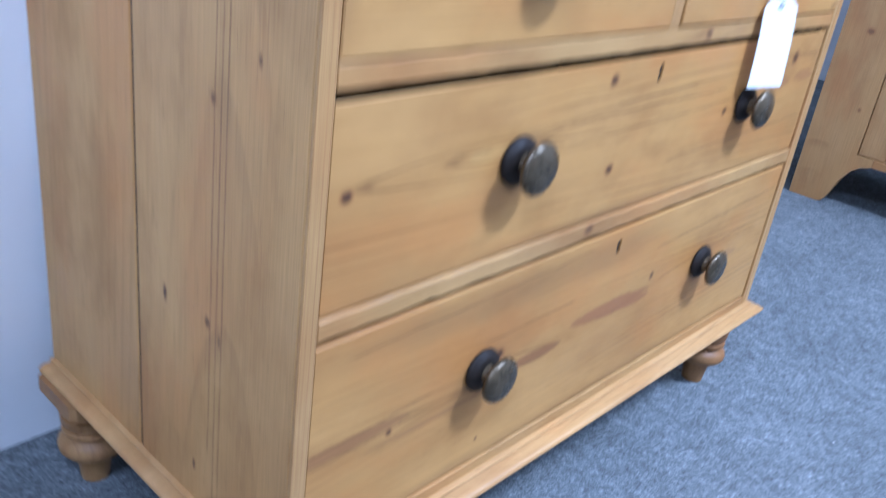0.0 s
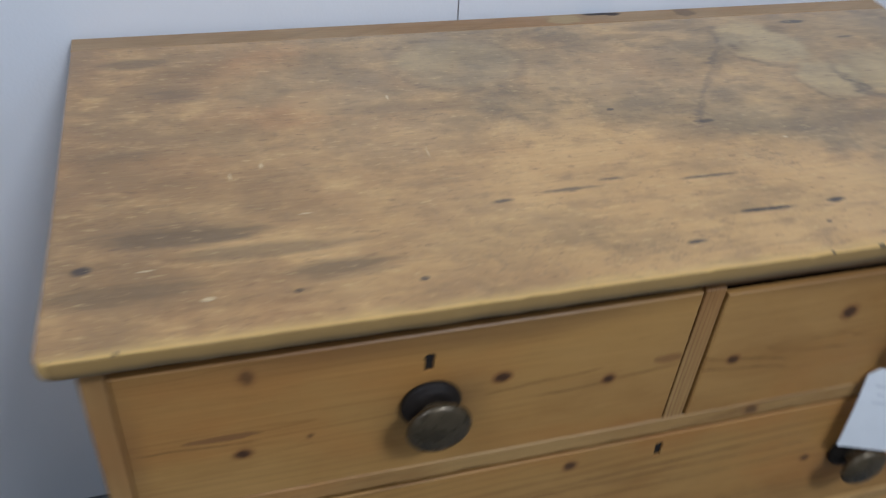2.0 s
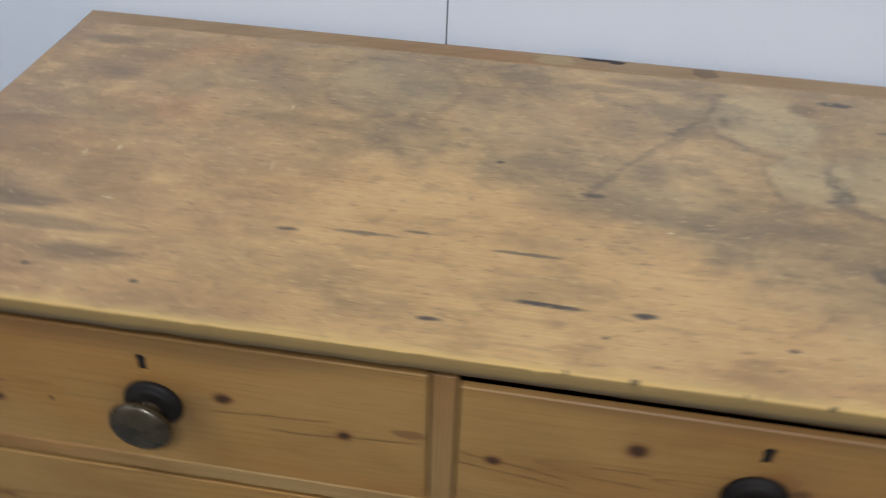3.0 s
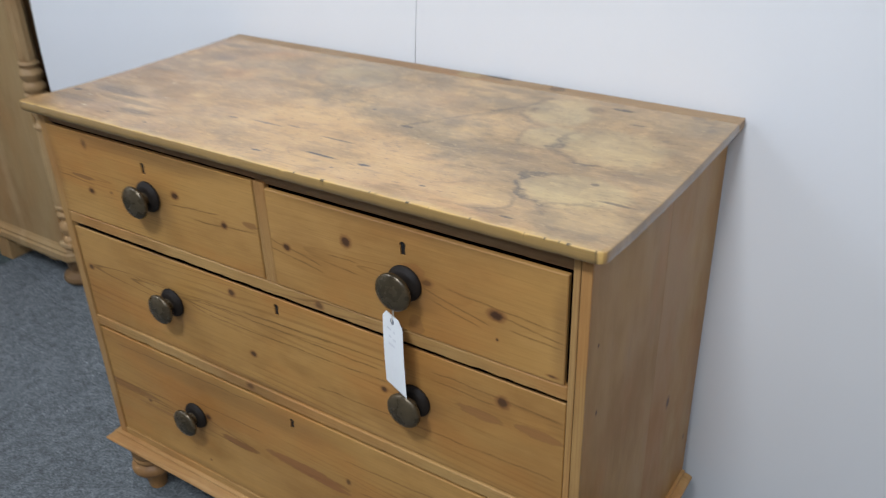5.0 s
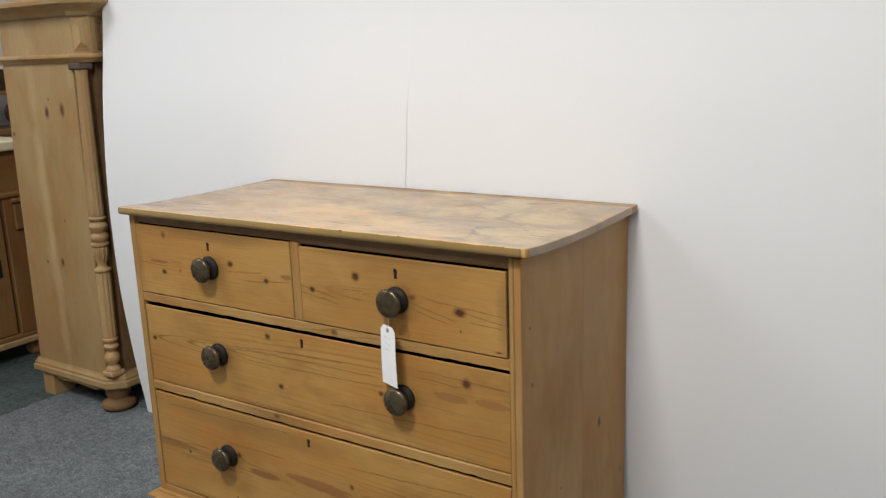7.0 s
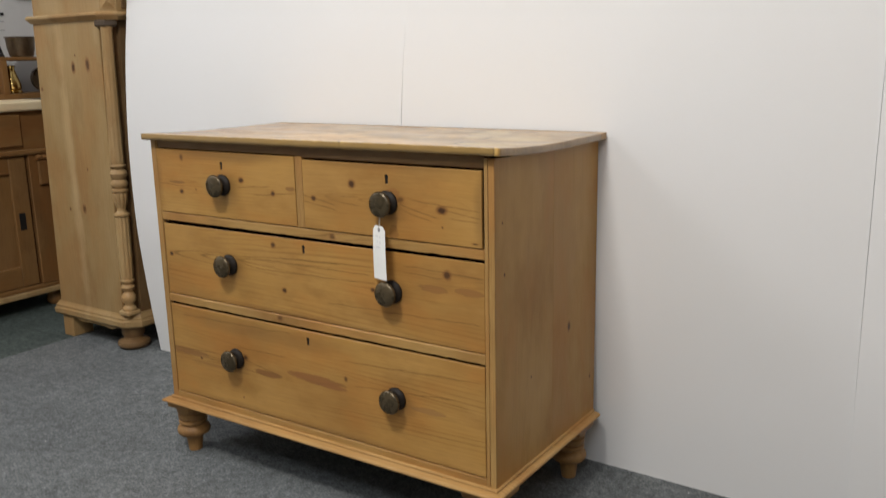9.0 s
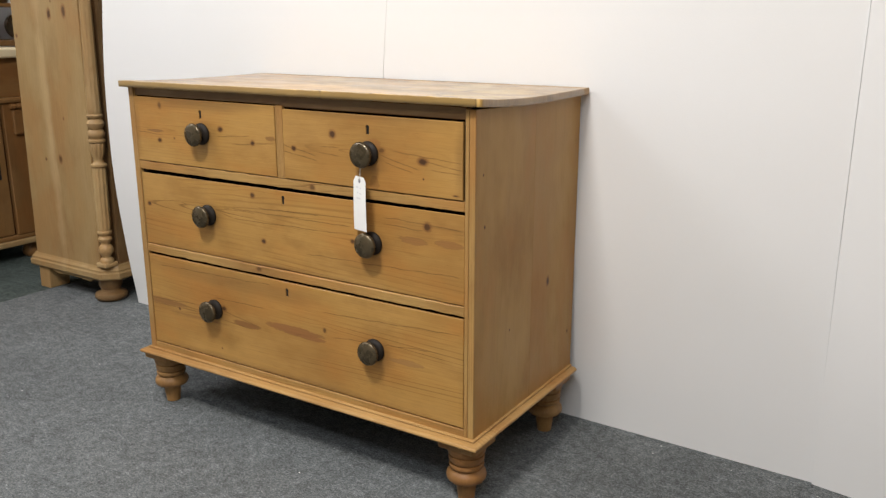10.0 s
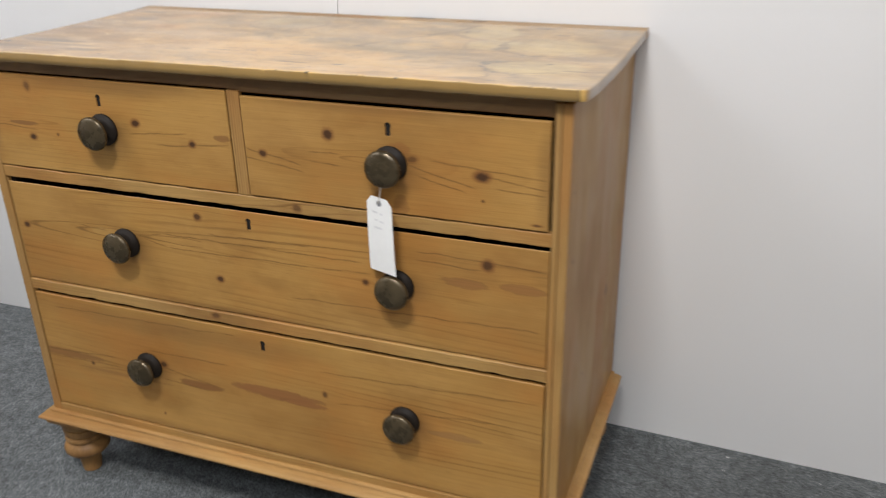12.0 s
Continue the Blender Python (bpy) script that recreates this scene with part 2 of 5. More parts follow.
# ---- mesh tools ----
def part(name, bm, material, parent=None, label="", smooth=False):
    """Links a bmesh, made at its true place, as one mesh under a thing or a part."""
    base = parent
    shift = Vector((0, 0, 0))
    while base is not None:
        shift += base.location
        base = base.parent
    bmesh.ops.recalc_face_normals(bm, faces=bm.faces)
    bm.transform(Matrix.Translation(-shift))
    me = bpy.data.meshes.new(name)
    bm.to_mesh(me)
    bm.free()
    for f in me.polygons:
        f.use_smooth = smooth
    if smooth:
        me.set_sharp_from_angle(angle=radians(38))
    me.materials.append(material)
    ob = new(name, me)
    ob.parent = parent
    if label:
        ob["label"] = label
    return ob


def thing(name, at, label, category, group="", kind=""):
    ob = new(name)
    ob.location = at
    ob.empty_display_size = 0.1
    return tagged(ob, label, category, group, kind)


def box(x0, x1, y0, y1, z0, z1, bevel=0.0015, segments=1):
    bm = bmesh.new()
    bmesh.ops.create_cube(bm, size=1)
    bm.transform(Matrix.Translation(((x0 + x1) / 2, (y0 + y1) / 2, (z0 + z1) / 2)) @ Matrix.Diagonal((x1 - x0, y1 - y0, z1 - z0, 1)))
    if bevel:
        bmesh.ops.bevel(bm, geom=bm.edges[:], offset=bevel, segments=segments, affect="EDGES", profile=0.5)
    return bm


def merge(*bms):
    out = bmesh.new()
    for b in bms:
        me = bpy.data.meshes.new("tmp")
        b.to_mesh(me)
        out.from_mesh(me)
        bpy.data.meshes.remove(me)
        b.free()
    return out


def lathe(profile, matrix=None, seg=32):
    """A turned solid round the z axis from (radius, height) pairs."""
    bm = bmesh.new()
    rings = []
    for r, h in profile:
        if r < 1e-5:
            rings.append([bm.verts.new((0, 0, h))])
        else:
            rings.append([bm.verts.new((r * math.cos(2 * math.pi * i / seg), r * math.sin(2 * math.pi * i / seg), h)) for i in range(seg)])
    for a, b in zip(rings, rings[1:]):
        for i in range(seg):
            j = (i + 1) % seg
            if len(a) == 1:
                bm.faces.new((a[0], b[i], b[j]))
            elif len(b) == 1:
                bm.faces.new((a[i], a[j], b[0]))
            else:
                bm.faces.new((a[i], a[j], b[j], b[i]))
    if len(rings[0]) > 1:
        bm.faces.new(rings[0])
    if len(rings[-1]) > 1:
        bm.faces.new(rings[-1])
    if matrix is not None:
        bm.transform(matrix)
    return bm


def smooth_line(points, steps=5):
    """A Catmull-Rom line through a few points."""
    pts = [Vector(p) for p in points]
    pts = [2 * pts[0] - pts[1]] + pts + [2 * pts[-1] - pts[-2]]
    out = []
    for a, b, c, d in zip(pts, pts[1:], pts[2:], pts[3:]):
        for i in range(steps):
            t = i / steps
            out.append(0.5 * (2 * b + (c - a) * t + (2 * a - 5 * b + 4 * c - d) * t * t + (3 * b - a - 3 * c + d) * t ** 3))
    out.append(pts[-2])
    return out


def skirt(profile, x0, x1, yf, yb, front=1.2):
    """A moulding round the left side, the front and the right side of a box, mitred. profile: closed (outwards, height) line."""
    bm = bmesh.new()
    rows = []
    for d, z in profile:
        rows.append([bm.verts.new(c) for c in ((x0 - d, yb, z), (x0 - d, yf - d * front, z), (x1 + d, yf - d * front, z), (x1 + d, yb, z))])
    n = len(rows)
    for i in range(n):
        a, b = rows[i], rows[(i + 1) % n]
        for k in range(3):
            bm.faces.new((a[k], a[k + 1], b[k + 1], b[k]))
    bm.faces.new([r[0] for r in rows])
    bm.faces.new([r[3] for r in rows])
    return bm


def slab_from_outline(points, thickness, axis, at):
    """A flat board from its outline. axis: the way it is thick; points in the two other axes."""
    bm = bmesh.new()
    vs = []
    for a, b in points:
        c = {"x": (at, a, b), "y": (a, at, b), "z": (a, b, at)}[axis]
        vs.append(bm.verts.new(c))
    f = bm.faces.new(vs)
    got = bmesh.ops.extrude_face_region(bm, geom=[f])
    move = {"x": (thickness, 0, 0), "y": (0, thickness, 0), "z": (0, 0, thickness)}[axis]
    bmesh.ops.translate(bm, vec=move, verts=[g for g in got["geom"] if isinstance(g, bmesh.types.BMVert)])
    return bm


def tube(points, radius, seg=8):
    """A cord along a line of points."""
    bm = bmesh.new()
    pts = [Vector(p) for p in points]
    rings = []
    for i, p in enumerate(pts):
        t = (pts[min(i + 1, len(pts) - 1)] - pts[max(i - 1, 0)]).normalized()
        q = t.to_track_quat("Z", "Y").to_matrix()
        rings.append([bm.verts.new(p + q @ Vector((radius * math.cos(6.2832 * k / seg), radius * math.sin(6.2832 * k / seg), 0))) for k in range(seg)])
    for a, b in zip(rings, rings[1:]):
        for k in range(seg):
            bm.faces.new((a[k], a[(k + 1) % seg], b[(k + 1) % seg], b[k]))
    bm.faces.new(rings[0])
    bm.faces.new(rings[-1])
    return bm


# ---- materials ----
CHEST = (0.535, 0.25, 0.0)
ORANGE, BROWN, PALE = (0.30, 0.130, 0.042), (0.27, 0.125, 0.040), (0.56, 0.38, 0.19)
GREY = (0.30, 0.225, 0.135)


PAINT = ((0.172, 0.212, 0.0022, 0.0060), (0.143, 0.199, 0.0012, 0.0080), (0.329, 0.209, 0.0008, 0.0140), (0.706, 0.177, 0.0040, 0.0018),
         (0.114, 0.031, 0.0070, 0.0034), (0.315, 0.322, 0.0018, 0.0060), (0.200, 0.130, 0.0070, 0.0012), (0.070, 0.075, 0.0080, 0.0014))


def top_stains(k, col, u, v, w, fuzz):
    """Water rings, bleached clouds, scorch marks and scratches of the worn top."""
    w1 = k.noise(k.vec(u * 6, v * 8, 20.5), 1.0, 3.0)
    w2 = k.noise(k.vec(u * 6, v * 8, 33.5), 1.0, 3.0)
    p, q = u + (w1 - 0.5) * 0.08, v + (w2 - 0.5) * 0.035
    big = k.noise(k.vec(p * 4.5, q * 6, 0.3), 1.0, 5.0, 0.62)
    mid = k.noise(k.vec(p * 11, q * 17, 1.7), 1.0, 6.0, 0.64)
    wavy = k.noise(k.vec(u * 9, v * 9, 4.4), 1.0, 4.0, 0.6)
    ruffle = k.noise(k.vec(u * 26, v * 34, 5.1), 1.0, 4.0, 0.6)
    smear = k.noise(k.vec(p * 8, q * 52, 2.2), 1.0, 6.0, 0.68)
    grit = k.noise(k.vec(u * 60, v * 200, 7.2), 1.0, 3.0, 0.7)
    rub = k.noise(k.vec(p * 22, q * 44, 15.2), 1.0, 6.0, 0.70)
    cloud = k.noise(k.vec(p * 7.5, q * 8.5, 9.1), 1.0, 5.0, 0.60)

    def blob(a, b, ru, rv, warp=0.75, soft=0.45):
        du, dv = (u - a) / ru, (v - b) / rv
        d = (du * du + dv * dv).root() + (wavy - 0.5) * warp + (ruffle - 0.5) * warp * 0.7
        return d, d.step(1.0 - soft, 1.0 + soft * 0.5, 1.0, 0.0)

    # broad zones: dull brown at one end, golden in the middle, greyed at the back and the far end
    dirty = (u + v * 0.35 + (big - 0.5) * 0.7).step(0.10, 0.48, 1.0, 0.0)
    gu, gv = (u - 0.55) / 0.40, (v - 0.10) / 0.20
    golden = ((gu * gu + gv * gv).root() + (big - 0.5) * 1.1 + (mid - 0.5) * 0.5).step(0.45, 1.20, 1.0, 0.0)
    col = k.mix(big.step(0.42, 0.66, 0.0, 0.42), col, (0.345, 0.208, 0.080))
    col = k.mix(golden * 0.75, col, (0.585, 0.372, 0.160))
    col = k.mix(dirty * mid.step(0.30, 0.60, 0.35, 0.72), col, (0.295, 0.160, 0.062))
    edge = v - 0.310 + (u - 0.25) * 0.24 + (u - 0.62).most(0.0) * 0.44
    area = (edge + (wavy - 0.5) * 0.09 + (mid - 0.5) * 0.10).step(-0.035, 0.045) * (u + (big - 0.5) * 0.4).step(0.10, 0.40, 0.15, 1.0)
    col = k.mix(area * big.step(0.28, 0.60, 0.50, 0.80), col, (0.345, 0.228, 0.110))
    # mottling: brown smears, paler rubbed wood, short dark grain
    col = k.mix(cloud.step(0.48, 0.66, 0.0, 0.40), col, (0.290, 0.180, 0.076))
    col = k.mix(cloud.step(0.30, 0.46, 0.36, 0.0), col, (0.630, 0.410, 0.185))
    col = k.mix(mid.step(0.48, 0.68, 0.0, 0.36), col, (0.255, 0.148, 0.056))
    col = k.mix(mid.step(0.30, 0.47, 0.42, 0.0), col, (0.630, 0.410, 0.185))
    col = k.mix(smear.step(0.55, 0.72, 0.0, 0.30), col, (0.200, 0.112, 0.042))
    col = k.mix(smear.step(0.28, 0.43, 0.26, 0.0), col, (0.630, 0.410, 0.185))
    col = k.mix(rub.step(0.52, 0.69, 0.0, 0.32), col, (0.225, 0.132, 0.052))
    col = k.mix(rub.step(0.29, 0.46, 0.40, 0.0), col, (0.630, 0.415, 0.195))
    col = k.mix(area * mid.step(0.46, 0.66, 0.0, 0.40), col, (0.180, 0.124, 0.064))
    col = k.mix(area * rub.step(0.50, 0.70, 0.0, 0.30), col, (0.175, 0.120, 0.066))
    # crazed tide lines left by old spills
    tide = (cloud - 0.545).absolute().step(0.0, 0.008, 0.24, 0.0) * rub.step(0.40, 0.58, 0.15, 1.0) * big.step(0.40, 0.56)
    col = k.mix(tide, col, (0.130, 0.080, 0.040))
    # bleached clouds with darker tide lines on one side: place, size, paleness, line and its side
    for a, b, ru, rv, pale, tint, line, su, sv in (
            (0.410, 0.388, 0.075, 0.062, 0.65, (0.375, 0.282, 0.160), 0.32, 0.0, 0.0), (0.812, 0.392, 0.056, 0.066, 0.80, (0.500, 0.385, 0.225), 0.45, -0.9, -0.3),
            (0.846, 0.292, 0.045, 0.046, 0.70, (0.490, 0.375, 0.215), 0.25, -0.6, -0.7), (0.945, 0.290, 0.080, 0.074, 0.72, (0.490, 0.370, 0.205), 0.85, -0.55, -0.85),
            (0.962, 0.130, 0.078, 0.058, 0.85, (0.530, 0.405, 0.230), 1.0, -0.95, -0.35), (0.865, 0.052, 0.048, 0.034, 0.45, (0.560, 0.390, 0.190), 0.45, 0.8, -0.4),
            (1.010, 0.060, 0.060, 0.045, 0.50, (0.550, 0.385, 0.190), 0.40, -0.6, 0.6), (0.775, 0.092, 0.050, 0.030, 0.40, (0.540, 0.360, 0.165), 0.30, 0.4, -0.8),
            (0.965, 0.425, 0.080, 0.050, 0.30, (0.380, 0.270, 0.150), 0.45, 0.5, 0.8), (0.690, 0.215, 0.045, 0.035, 0.30, (0.430, 0.310, 0.170), 0.0, 0.0, 0.0),
            (0.545, 0.345, 0.070, 0.040, 0.30, (0.430, 0.320, 0.185), 0.0, 0.0, 0.0), (0.250, 0.350, 0.090, 0.050, 0.30, (0.430, 0.285, 0.150), 0.0, 0.0, 0.0)):
        d, inside = blob(a, b, ru, rv, 0.20 if a == 0.410 else 0.75, 0.25)
        col = k.mix(inside * mid.step(0.30, 0.70, 1.0, 0.45) * (pale * 0.8), col, tint)
        if line:
            side = (((u - a) * (su / ru)) + ((v - b) * (sv / rv))).step(-0.15, 0.70) if su or sv else wavy.step(0.30, 0.55, 0.5, 1.0)
            rim = (d - 1.03).absolute().step(0.0, 0.13, line, 0.0) * side * rub.step(0.36, 0.60, 0.35, 0.85)
            col = k.mix(rim, col, (0.098, 0.060, 0.034))
    # a notched dark line from the bleached end towards the middle
    along = (u - 0.628) * 0.580 + (v - 0.218) * 0.815
    off = ((u - 0.628) * 0.815 - (v - 0.218) * 0.580 + (wavy - 0.5) * 0.060 + (rub - 0.5) * 0.030).absolute()
    col = k.mix(off.step(0.0, 0.007, 0.42, 0.0) * along.step(-0.012, 0.006) * along.step(0.19, 0.225, 1.0, 0.0) * mid.step(0.36, 0.56, 0.35, 1.0), col, (0.115, 0.068, 0.038))
    # brown smears along the grain
    for a, b, ru, rv, strength in ((0.085, 0.118, 0.075, 0.017, 0.80), (0.215, 0.050, 0.050, 0.013, 0.70), (0.060, 0.050, 0.070, 0.018, 0.60), (0.100, 0.360, 0.035, 0.018, 0.55),
                                   (0.055, 0.432, 0.045, 0.012, 0.60), (0.150, 0.085, 0.090, 0.010, 0.50), (0.770, 0.385, 0.012, 0.016, 0.75), (0.858, 0.428, 0.016, 0.014, 0.60),
                                   (0.705, 0.450, 0.060, 0.012, 0.50), (0.640, 0.430, 0.050, 0.010, 0.45), (0.900, 0.020, 0.030, 0.012, 0.45), (0.330, 0.300, 0.090, 0.012, 0.35),
                                   (0.045, 0.250, 0.060, 0.016, 0.40), (1.010, 0.210, 0.050, 0.012, 0.55), (0.830, 0.200, 0.060, 0.020, 0.40)):
        du, dv = (u - a) / ru, (v - b) / rv
        d = (du * du + dv * dv).root() + (smear - 0.5) * 2.2 + (mid - 0.5) * 1.6
        col = k.mix(d.step(0.35, 1.15, strength, 0.0), col, (0.165, 0.094, 0.038))
    # scorch marks, splits and dents
    for a, b, ru, rv, s in ((0.604, 0.0575, 0.040, 0.0042, 0.95), (0.681, 0.060, 0.014, 0.0050, 0.95), (0.514, 0.023, 0.012, 0.0035, 0.90),
                            (0.024, 0.084, 0.010, 0.007, 0.9), (0.585, 0.121, 0.034, 0.0028, 0.65), (0.440, 0.124, 0.030, 0.0034, 0.60), (0.487, 0.134, 0.016, 0.0030, 0.60),
                            (0.637, 0.222, 0.016, 0.005, 0.75), (0.895, 0.446, 0.022, 0.0065, 0.85), (0.372, 0.117, 0.012, 0.0035, 0.75), (1.025, 0.120, 0.030, 0.004, 0.6),
                            (0.940, 0.395, 0.018, 0.004, 0.55), (0.975, 0.165, 0.007, 0.006, 0.60), (0.545, 0.262, 0.005, 0.003, 0.8), (0.930, 0.013, 0.012, 0.003, 0.8),
                            (0.180, 0.028, 0.004, 0.003, 0.8), (0.790, 0.040, 0.006, 0.003, 0.7), (0.650, 0.028, 0.004, 0.003, 0.7), (0.276, 0.022, 0.004, 0.003, 0.8)):
        du, dv = (u - a) / ru, (v - b + (wavy - 0.5) * 0.006) / rv
        d = (du * du + dv * dv).root() + (fuzz - 0.5) * 0.8 + (mid - 0.5) * 1.6
        col = k.mix(d.step(0.45, 1.1, s, 0.0), col, (0.055, 0.030, 0.018))
    # chips of pale paint and scratches
    for a, b, ru, rv in PAINT:
        du, dv = (u - a) / ru, (v - b) / rv
        d = (du * du + dv * dv).root() + (fuzz - 0.5) * 0.8
        col = k.mix(d.step(0.4, 1.0, 0.75, 0.0), col, (0.64, 0.51, 0.35))
    col = k.mix(grit.step(0.58, 0.72, 0.0, 0.42), col, (0.64, 0.46, 0.23))
    col = k.mix(grit.step(0.28, 0.42, 0.50, 0.0), col, (0.19, 0.098, 0.040))
    # paler rubbed arris, darker end and front faces, darkest low, then wax over all
    ragged = v + (wavy - 0.5) * 0.022 + (ruffle - 0.5) * 0.020
    col = k.mix(ragged.step(-0.0150, -0.001, 0.50, 0.0), col, (0.64, 0.435, 0.170))
    worn = (v + 0.0150).absolute() + (ruffle - 0.5) * 0.003
    col = k.mix(worn.step(0.0006, 0.0028, 0.50, 0.0), col, (0.62, 0.43, 0.175))
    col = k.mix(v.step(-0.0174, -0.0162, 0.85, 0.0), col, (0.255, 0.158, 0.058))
    low_face = (w - u * 0.003 + (wavy - 0.5) * 0.006).step(0.8790, 0.8860, 0.75, 0.0) * v.step(-0.0172, -0.0160, 1.0, 0.0)
    col = k.mix(low_face, col, (0.120, 0.072, 0.030))
    chip = k.noise(k.vec(u * 75, 3.3, 8.8), 1.0, 2.0, 0.6).step(0.64, 0.70) * (v + (fuzz - 0.5) * 0.006).step(-0.0145, -0.0115, 1.0, 0.0) * v.step(-0.0178, -0.0168)
    col = k.mix(chip * 0.85, col, (0.055, 0.032, 0.018))
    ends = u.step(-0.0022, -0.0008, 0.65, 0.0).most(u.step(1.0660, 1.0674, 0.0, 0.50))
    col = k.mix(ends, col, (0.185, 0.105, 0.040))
    return k.mix(1.0, col, (1.14, 1.085, 0.84), "MULTIPLY")


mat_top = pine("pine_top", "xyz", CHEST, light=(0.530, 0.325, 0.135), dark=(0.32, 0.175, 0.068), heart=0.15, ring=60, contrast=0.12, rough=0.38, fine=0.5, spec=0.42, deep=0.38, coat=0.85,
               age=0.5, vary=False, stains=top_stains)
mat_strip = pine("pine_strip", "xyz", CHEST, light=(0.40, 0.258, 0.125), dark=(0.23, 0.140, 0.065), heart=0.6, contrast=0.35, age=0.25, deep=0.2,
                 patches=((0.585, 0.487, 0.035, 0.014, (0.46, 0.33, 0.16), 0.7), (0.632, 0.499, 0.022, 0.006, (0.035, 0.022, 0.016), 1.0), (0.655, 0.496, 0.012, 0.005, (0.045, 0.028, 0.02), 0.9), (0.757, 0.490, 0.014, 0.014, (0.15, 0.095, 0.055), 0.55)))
mat_drawer_a = pine("pine_drawer_a", "xzy", CHEST, soft_marks=((0.293, 0.771, 0.050, 0.040, (0.20, 0.095, 0.032), 0.55), (0.28, 0.852, 0.30, 0.022, (0.20, 0.095, 0.032), 0.5), (0.04, 0.77, 0.02, 0.10, (0.20, 0.095, 0.032), 0.4)), heart=0.775, tip=0.10, slope=0.06, vary=False, ring=120, contrast=0.62, fine=0.6, band=0.055, strokes=((0.045, 0.768, 0.140, 0.762), (0.330, 0.772, 0.440, 0.781), (0.380, 0.757, 0.515, 0.770)),
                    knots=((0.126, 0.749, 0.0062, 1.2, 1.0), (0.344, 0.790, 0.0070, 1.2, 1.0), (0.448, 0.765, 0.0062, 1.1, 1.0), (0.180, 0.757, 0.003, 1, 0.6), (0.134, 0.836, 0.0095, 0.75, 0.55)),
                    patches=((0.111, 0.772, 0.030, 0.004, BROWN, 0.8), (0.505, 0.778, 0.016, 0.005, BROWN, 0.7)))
mat_drawer_b = pine("pine_drawer_b", "xzy", CHEST, soft_marks=((0.799, 0.765, 0.050, 0.040, (0.20, 0.095, 0.032), 0.55), (0.78, 0.848, 0.30, 0.018, (0.20, 0.095, 0.032), 0.5), (1.02, 0.77, 0.02, 0.10, (0.20, 0.095, 0.032), 0.4)), age=0.25, heart=0.768, tip=0.74, slope=0.10, vary=False, ring=110, contrast=0.66, fine=0.6, band=0.038, lines=0.3, strokes=((0.542, 0.771, 0.641, 0.751), (0.541, 0.757, 0.644, 0.741), (0.655, 0.774, 0.706, 0.775), (0.654, 0.760, 0.706, 0.757), (0.812, 0.768, 0.916, 0.746), (0.828, 0.754, 0.901, 0.738), (0.849, 0.779, 1.016, 0.767), (0.935, 0.764, 1.022, 0.751), (0.943, 0.748, 1.017, 0.743)),
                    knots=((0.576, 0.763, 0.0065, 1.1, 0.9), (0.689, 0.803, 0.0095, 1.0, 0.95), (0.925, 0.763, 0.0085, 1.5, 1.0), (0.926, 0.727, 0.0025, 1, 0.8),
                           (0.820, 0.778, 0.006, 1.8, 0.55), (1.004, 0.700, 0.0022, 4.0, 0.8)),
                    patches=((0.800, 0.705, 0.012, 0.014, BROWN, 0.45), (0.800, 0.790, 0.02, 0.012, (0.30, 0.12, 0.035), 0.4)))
mat_drawer_c = pine("pine_drawer_c", "xzy", CHEST, soft_marks=((0.293, 0.569, 0.050, 0.040, (0.20, 0.095, 0.032), 0.55), (0.801, 0.568, 0.050, 0.040, (0.20, 0.095, 0.032), 0.55), (0.53, 0.468, 0.60, 0.016, (0.20, 0.095, 0.032), 0.45)), heart=0.592, tip=0.22, cone=-0.040, vary=False, loops=((0.240, 0.583, 0.165, 0.015), (0.262, 0.586, 0.080, 0.008), (0.400, 0.590, 0.085, 0.006)), ring=85, contrast=0.58, fine=0.6, lines=0.05, strokes=((0.181, 0.594, 0.239, 0.590), (0.320, 0.590, 0.357, 0.599), (0.357, 0.599, 0.565, 0.600), (0.565, 0.600, 0.727, 0.600), (0.319, 0.585, 0.366, 0.575), (0.366, 0.575, 0.638, 0.579), (0.638, 0.579, 0.743, 0.584), (0.450, 0.610, 0.639, 0.615), (0.820, 0.633, 1.020, 0.627), (0.819, 0.619, 0.923, 0.615), (0.598, 0.519, 1.014, 0.528)),
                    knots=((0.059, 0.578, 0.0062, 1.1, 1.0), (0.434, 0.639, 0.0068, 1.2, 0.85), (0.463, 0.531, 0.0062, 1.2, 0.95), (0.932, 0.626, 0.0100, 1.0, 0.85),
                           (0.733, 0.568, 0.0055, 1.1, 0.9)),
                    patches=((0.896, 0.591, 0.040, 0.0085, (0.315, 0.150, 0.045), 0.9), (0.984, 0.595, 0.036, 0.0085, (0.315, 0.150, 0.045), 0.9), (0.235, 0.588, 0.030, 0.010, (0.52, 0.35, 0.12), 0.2)))
